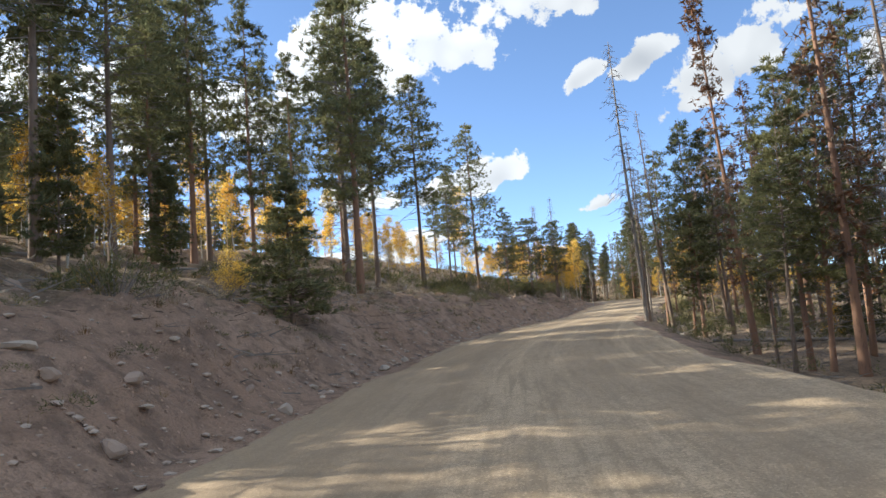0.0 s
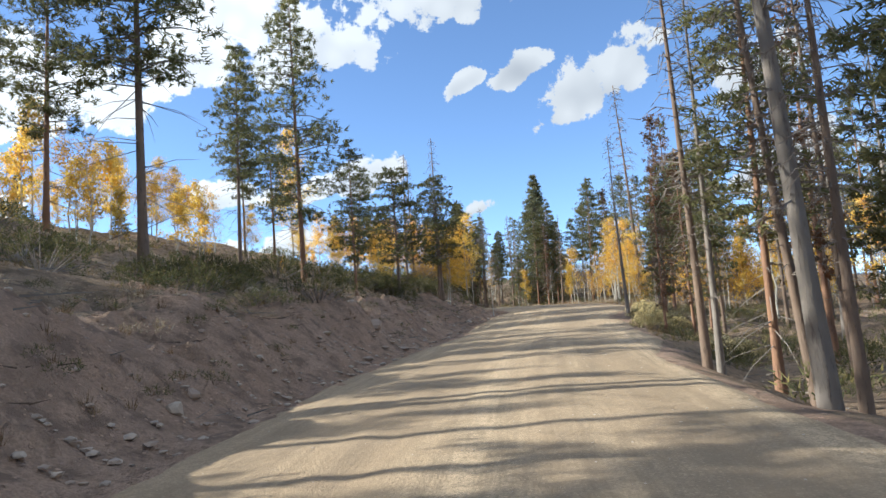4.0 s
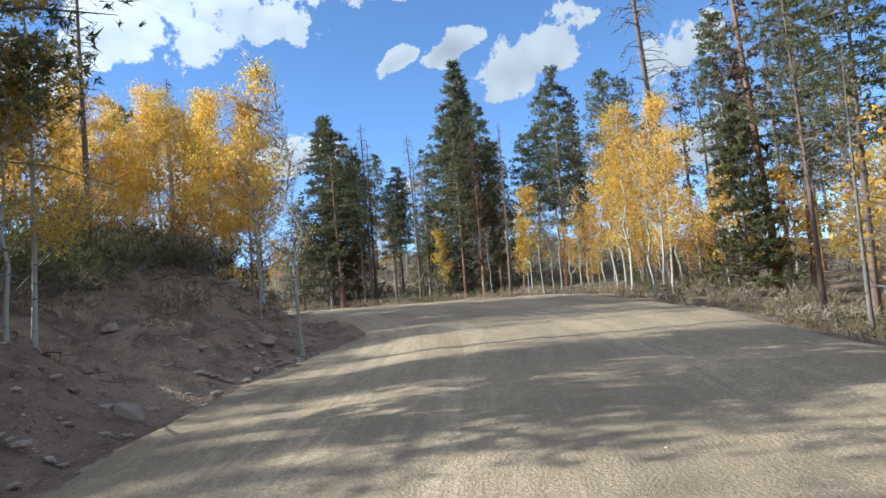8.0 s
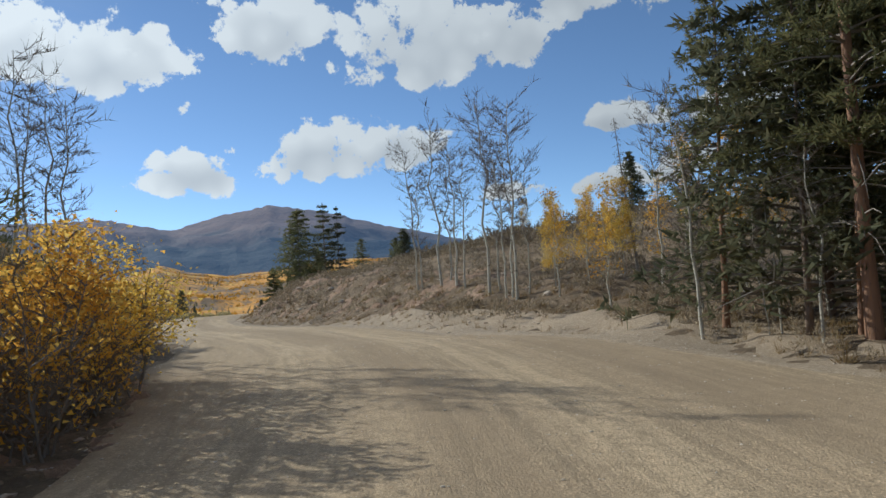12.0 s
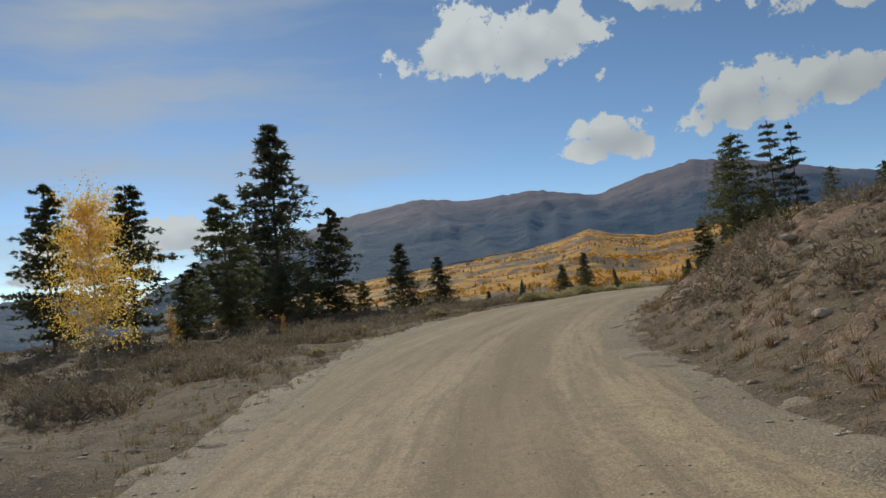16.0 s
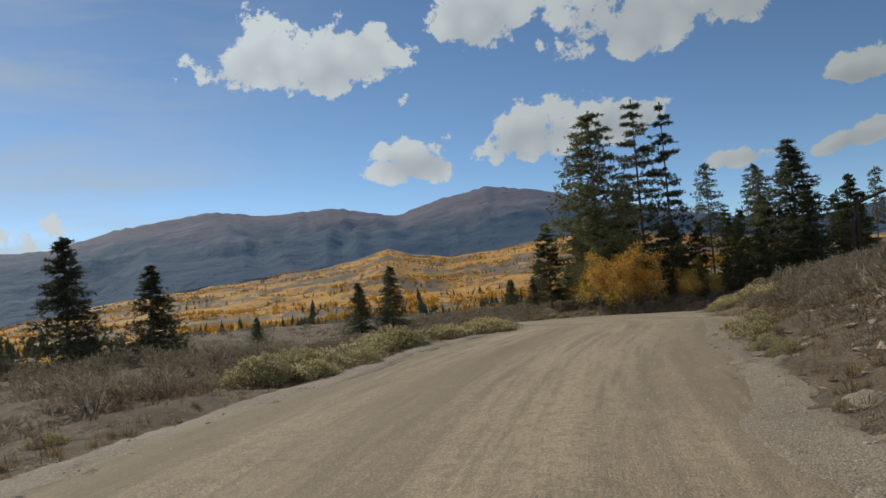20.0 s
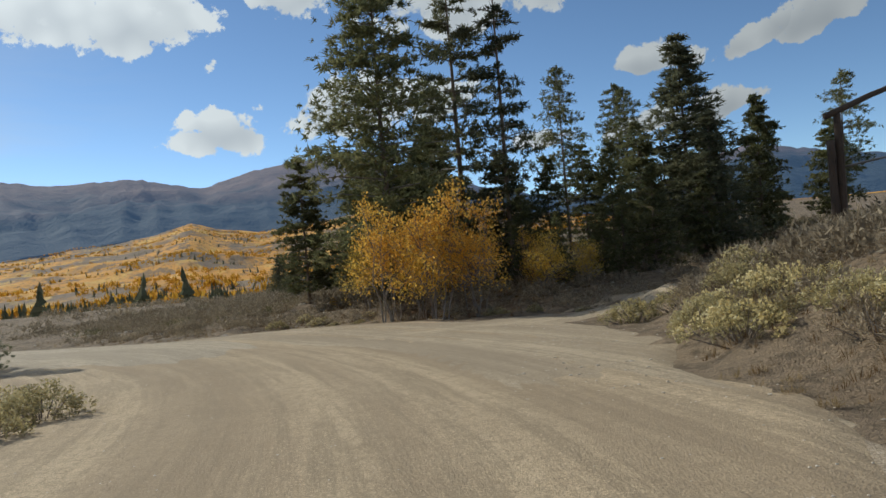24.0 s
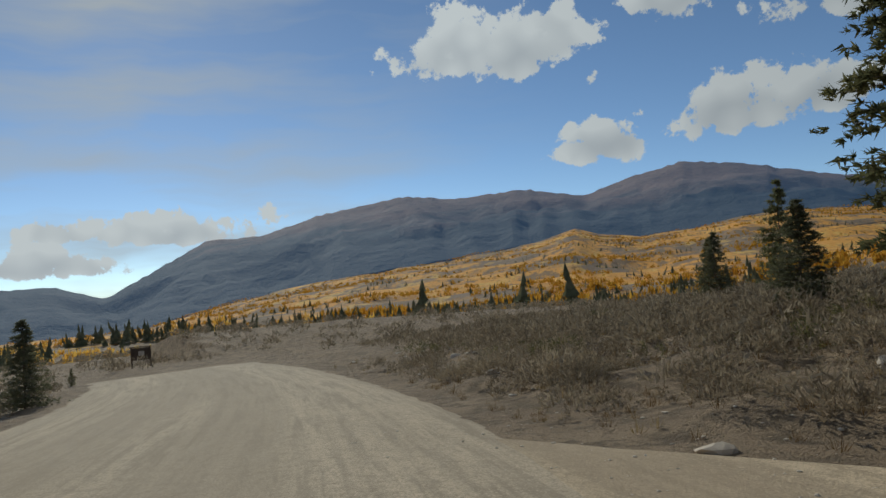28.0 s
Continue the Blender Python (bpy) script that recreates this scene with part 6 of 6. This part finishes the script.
def strew(name, shapes, places, mat, label, category, lift=0.0, tall=1.0, bedded=False):
    """Many small pieces of one kind joined as one mesh; places are rows of x, y, size."""
    places = np.asarray(places, float)
    z = (np.array([surface(a, b) for a, b in places[:, :2]]) if bedded else land(places[:, 0], places[:, 1])) + lift * places[:, 2]
    r = np.random.RandomState(len(places))
    turn, pick = r.uniform(0, 6.28, len(places)), r.randint(0, len(shapes), len(places))
    verts, faces, n = [], [], 0
    for k, (v, f) in enumerate(shapes):
        m = np.where(pick == k)[0]
        if not len(m):
            continue
        c, s, size = np.cos(turn[m])[:, None], np.sin(turn[m])[:, None], places[m, 2][:, None]
        x = (v[:, 0] * c - v[:, 1] * s) * size + places[m, 0][:, None]
        y = (v[:, 0] * s + v[:, 1] * c) * size + places[m, 1][:, None]
        zz = v[:, 2][None] * size * tall + z[m][:, None]
        verts.append(np.stack([x, y, zz], -1).reshape(-1, 3))
        faces.append((f[None] + (np.arange(len(m)) * len(v))[:, None, None] + n).reshape(-1, f.shape[1]))
        n += len(m) * len(v)
    return tagged(new(name, mesh_of(name, np.concatenate(verts), np.concatenate(faces), mat)), label, category, kind="stuff")


SCAT = np.random.RandomState(77)


def zone(count, s0, s1, v0, v1, side, low, high, clump=0.0, bias=1.0):
    """Random places beyond the road's edge on one side: x, y, size."""
    out = []
    s = SCAT.uniform(s0, s1, count * 3)
    v = v0 + (v1 - v0) * SCAT.uniform(0, 1, count * 3) ** bias
    for a, b in zip(s, v):
        u = (table(EDGE_R, a) + b) if side > 0 else -(table(EDGE_L, a) + b)
        out.append(spot(a, u))
    p = np.array(out)
    st, u, _ = stations(p[:, 0], p[:, 1])
    clear = np.maximum(-u - table(EDGE_L, st), u - table(EDGE_R, st)) > min(v0, 0.3) * 0.8
    if clump:
        clear &= waves(p[:, 0], p[:, 1], 3.4, 41) > SCAT.uniform(-0.6, 0.6, len(p)) * clump + (clump - 1)
    p = p[clear][:count]
    return np.c_[p, low + (high - low) * SCAT.uniform(0, 1, len(p)) ** (2.2 if high < 0.3 else 1.0)]


def mound(seed, ends, blades, radius, height, length, width):
    """A rounded bush of short leafy sprays about the origin, as arrays."""
    r = np.random.RandomState(seed)
    n = ends * blades
    a, q = np.repeat(r.uniform(0, 6.28, ends), blades), np.repeat(np.sqrt(r.uniform(0, 1, ends)), blades)
    h = np.repeat(r.uniform(0.7, 1.05, ends), blades)
    tip = np.stack([np.cos(a) * q * radius, np.sin(a) * q * radius, height * (1 - 0.6 * q * q) * h], 1)
    d = tip / np.linalg.norm(tip, axis=1)[:, None] * 0.7 + r.normal(0, 0.55, (n, 3)) + (0, 0, 0.25)
    d /= np.linalg.norm(d, axis=1)[:, None]
    at = tip + r.normal(0, 0.35 * length, (n, 3))
    at[:, 2] = np.maximum(at[:, 2] * (1 - 0.55 * r.uniform(0, 1, n) ** 2), 0.0)
    side = np.cross(d, r.normal(0, 1, (n, 3)))
    side *= width / np.linalg.norm(side, axis=1)[:, None]
    end = at + d * length * r.uniform(0.6, 1.3, n)[:, None]
    return np.stack([at - side, at + side, end], 1).reshape(-1, 3), np.arange(n * 3).reshape(-1, 3)


def twigs(seed):
    """A few thin dead sticks lying about."""
    r = np.random.RandomState(seed)
    a, at = r.uniform(0, 6.28, 4), np.c_[r.normal(0, 0.25, (4, 2)), np.full(4, 0.02)]
    d = np.stack([np.cos(a), np.sin(a), r.uniform(-0.05, 0.25, 4)], 1) * r.uniform(0.3, 0.9, 4)[:, None]
    side = np.stack([0 * a, 0 * a, 0 * a + 0.014], 1)
    return np.stack([at - side, at + side, at + d], 1).reshape(-1, 3), np.arange(12).reshape(-1, 3)


SAGES = [mound(300 + k, 14, 8, 0.48, 0.45, 0.12, 0.017) for k in range(4)]
FAR_SAGE = [mound(305 + k, 13, 5, 0.46, 0.5, 0.15, 0.03) for k in range(4)]
TUFTS = [spray(310 + k, 20, 0.2, 0.29, 0.006) for k in range(4)]
LOWS = [mound(320 + k, 16, 9, 0.7, 0.5, 0.14, 0.013) for k in range(3)]
STICKS = [twigs(325 + k) for k in range(4)]
STONES = [stone_shape(330 + k) for k in range(5)]

strew("sagebrush", SAGES, np.vstack([zone(1050, 13, 26.4, 1.6, 16, 1, 0.6, 1.3, 0.8), zone(700, 18.0, 26.5, 2.2, 16, -1, 0.6, 1.3, 0.5), zone(700, 27, 32, 1.0, 16, 1, 0.6, 1.3, 0.5), zone(650, 27.6, 34, 5, 36, 1, 1.1, 2.1, 0.3), zone(500, 20, 26.2, 3, 18, 1, 1.0, 1.8, 0.2)]), SAGE, "grey-brown sagebrush covering the open slopes", "sagebrush")
strew("sagebrush", FAR_SAGE, np.vstack([zone(2200, 13, 26.6, 10, 44, 1, 0.8, 1.6, 0.6), zone(2600, 21.6, 26.6, 4, 42, 1, 0.7, 1.4, 0.3), zone(2000, 15.8, 26.5, 12, 70, -1, 0.7, 1.5, 0.5), zone(1800, 27, 36, 8, 60, 1, 0.7, 1.5, 0.5), zone(900, 27, 38, 1.5, 60, -1, 0.7, 1.4, 0.6)]), SAGE, "sagebrush spreading over the slopes farther off", "sagebrush")
strew("dry_grass", TUFTS, np.vstack([zone(420, 12.4, 16.8, 2.4, 4.6, 1, 0.6, 1.1), zone(900, 16.8, 26.2, 2.0, 14, 1, 0.4, 0.9), zone(500, 13, 25.6, 0.6, 3, 1, 0.5, 1.0), zone(600, 13, 25.4, 0.3, 1.3, 1, 0.3, 0.7), zone(800, 17.6, 26.5, 0.7, 6, -1, 0.4, 0.9), zone(700, 16.5, 25.4, 0.3, 1.4, -1, 0.3, 0.7), zone(260, 15.4, 18, 1.0, 9, -1, 0.3, 0.7), zone(600, 26.5, 33, 0.4, 12, 1, 0.4, 0.9), zone(2200, -3, 13, 4.2, 22, -1, 0.5, 1.1), zone(900, 7, 13.5, 0.5, 8, 1, 0.6, 1.4), zone(300, -3, 13, 1.2, 4.5, -1, 0.4, 0.9), zone(400, 27, 35, 1.5, 6.5, -1, 0.5, 1.0)]), STRAW, "tufts of dry straw-coloured grass", "grass")
strew("rust_grass", TUFTS, np.vstack([zone(800, 14.5, 22.5, 0.8, 4.0, 1, 0.5, 0.9, 0.3), zone(350, 22.5, 25.6, 0.8, 3.0, 1, 0.5, 0.9), zone(350, 27.2, 31, 0.4, 6, 1, 0.5, 0.9), zone(450, 18, 25, 0.6, 5, -1, 0.5, 1.0), zone(260, -2, 10, 1.2, 4.2, -1, 0.5, 0.9)]), RUST, "rust-brown dry grass along the roadside", "grass")
strew("undergrowth", LOWS, np.vstack([zone(260, 5.5, 14.2, 3.4, 16, -1, 0.4, 1.1, 0.9), zone(170, -2, 11, 1.2, 3.8, -1, 0.2, 0.55), zone(60, -3, 4.5, 5, 24, -1, 0.5, 1.0, 0.6), zone(480, 0, 13, 1.0, 26, 1, 0.6, 1.5, 0.3), zone(200, 27, 29.6, 14, 40, 1, 0.6, 1.4), zone(170, 27.6, 33, 3, 30, 1, 0.5, 1.2)]), JUNIPER, "low juniper and brush on the wooded slopes", "brush")
strew("bank_brush", LOWS, np.vstack([zone(210, -2, 14.8, 2.4, 6.5, -1, 0.4, 1.0, 0.5), zone(260, 11.5, 15.4, 1.2, 6, -1, 0.7, 1.3), zone(160, 8.5, 14, 0.8, 5, 1, 0.5, 1.0)]), SAGE, "brown twiggy brush on the cut bank", "brush")
strew("dead_twigs", STICKS, np.vstack([zone(420, -3, 14.5, 0.6, 10, -1, 0.6, 1.6), zone(260, 0, 13, 0.6, 14, 1, 0.6, 1.5), zone(80, 27, 29.5, 10, 30, 1, 0.6, 1.4)]), GREY_WOOD, "dead grey twigs lying on the bank", "twigs", 0.03, 1.0, True)
strew("exposed_roots", STICKS, zone(110, -3, 13, 1.4, 3.6, -1, 0.4, 0.9), LOG, "dark roots hanging out of the cut bank", "roots", 0.03, 1.0, True)
strew("bank_stones", STONES, np.vstack([zone(4300, -3, 14.6, 0.2, 5.5, -1, 0.03, 0.14, 0.0, 1.2), zone(1300, -3, 14.6, 0.15, 1.6, -1, 0.04, 0.18), zone(1200, 14.5, 24, 0.4, 8, 1, 0.04, 0.17), zone(240, 17.5, 22.6, 1.5, 9, 1, 0.12, 0.34)]), STONE, "broken grey and brown stones on the cut banks", "stone", 0.08, 1.0, True)
strew("roadside_stones", STONES, np.vstack([zone(900, 13, 25.5, -0.3, 1.6, 1, 0.015, 0.06), zone(1500, 15.3, 26, -0.5, 2.2, -1, 0.015, 0.06), zone(900, 14.8, 18.2, 0.3, 8, -1, 0.02, 0.09), zone(700, 25.2, 29.5, -3.0, 1.5, 1, 0.015, 0.055), zone(420, 27.4, 33, 1, 22, 1, 0.06, 0.27), zone(2200, 3, 28, -7.0, -0.4, -1, 0.008, 0.026), zone(2200, 10.5, 17.5, -7.5, 0.2, -1, 0.01, 0.034), zone(1500, 5, 28, -3.0, -0.2, 1, 0.01, 0.032)]), PALE_STONE, "pale loose stones along the shoulders", "stone", 0.08, 1.0, True)

# stands on the far hillside
def far_shape(seed, conifer_like):
    r = np.random.RandomState(seed)
    if conifer_like:
        v, f = [], []
        lean, fat = r.normal(0, 0.03, 2), r.uniform(0.2, 0.34)
        for k in range(7):
            z0, w = 0.06 + 0.125 * k, fat * (1 - k / 7.5) * r.uniform(0.7, 1.2)
            n = len(v)
            for j in range(5):
                a = 6.28 * j / 5 + k
                v.append((np.cos(a) * w * r.uniform(0.5, 1.3) + lean[0] * k, np.sin(a) * w * r.uniform(0.5, 1.3) + lean[1] * k, z0 + r.uniform(-0.06, 0.04)))
            v.append((lean[0] * k, lean[1] * k, z0 + 0.24))
            f += [(n + j, n + (j + 1) % 5, n + 5) for j in range(5)]
        return np.array(v), np.array(f)
    v, f = spray(seed, 18, 0.5, 0.95, 0.11, 0.6, 0.3)
    return v, f


def far_places(count, r0, r1, a0, a1, low, high, cut, size, seed):
    r = np.random.RandomState(seed)
    rad = np.sqrt(r.uniform(r0**2, r1**2, count * 8))
    az = np.radians(r.uniform(a0, a1, count * 8))
    x, y = HUB[0] + rad * np.cos(az), HUB[1] + rad * np.sin(az)
    c, s = np.cos(radians(50)), np.sin(radians(50))
    keep = waves((x * c + y * s) * 0.5, (y * c - x * s) * 1.6, size, 51) > cut
    return np.c_[x[keep], y[keep], r.uniform(low, high, keep.sum())][:count]


strew("aspen_stand", [far_shape(400 + k, False) for k in range(3)], np.vstack([far_places(6500, 340, 1850, 100, 178, 2.5, 6, 0.25, 190.0, 1), far_places(400, 230, 420, 105, 150, 4, 7, 0.3, 60.0, 2)]), FAR_GOLD, "golden aspen stands on the far hillside", "trees", -0.05)
strew("conifer_stand", [far_shape(410 + k, True) for k in range(6)], np.vstack([far_places(1500, 330, 1850, 100, 178, 2.5, 6.5, 0.6, 110.0, 3), far_places(190, 110, 330, 118, 176, 3, 8.5, 0.55, 60.0, 4), far_places(320, 190, 340, 126, 172, 2.5, 6.5, 0.15, 45.0, 9)]), SPRUCE, "dark conifers scattered over the valley", "trees", -0.05)
strew("valley_brush", FAR_SAGE, np.vstack([far_places(2600, 70, 200, 100, 190, 0.9, 2.2, -0.5, 30.0, 5), far_places(1600, 200, 420, 100, 185, 1.4, 3.4, -0.4, 60.0, 6)]), SAGE, "brown brush over the valley floor", "brush")
strew("valley_willows", [far_shape(420 + k, False) for k in range(3)], np.vstack([far_places(500, 120, 420, 105, 180, 1.5, 3.5, 0.25, 50.0, 7)]), OCHRE, "ochre willow thickets in the valley", "trees")
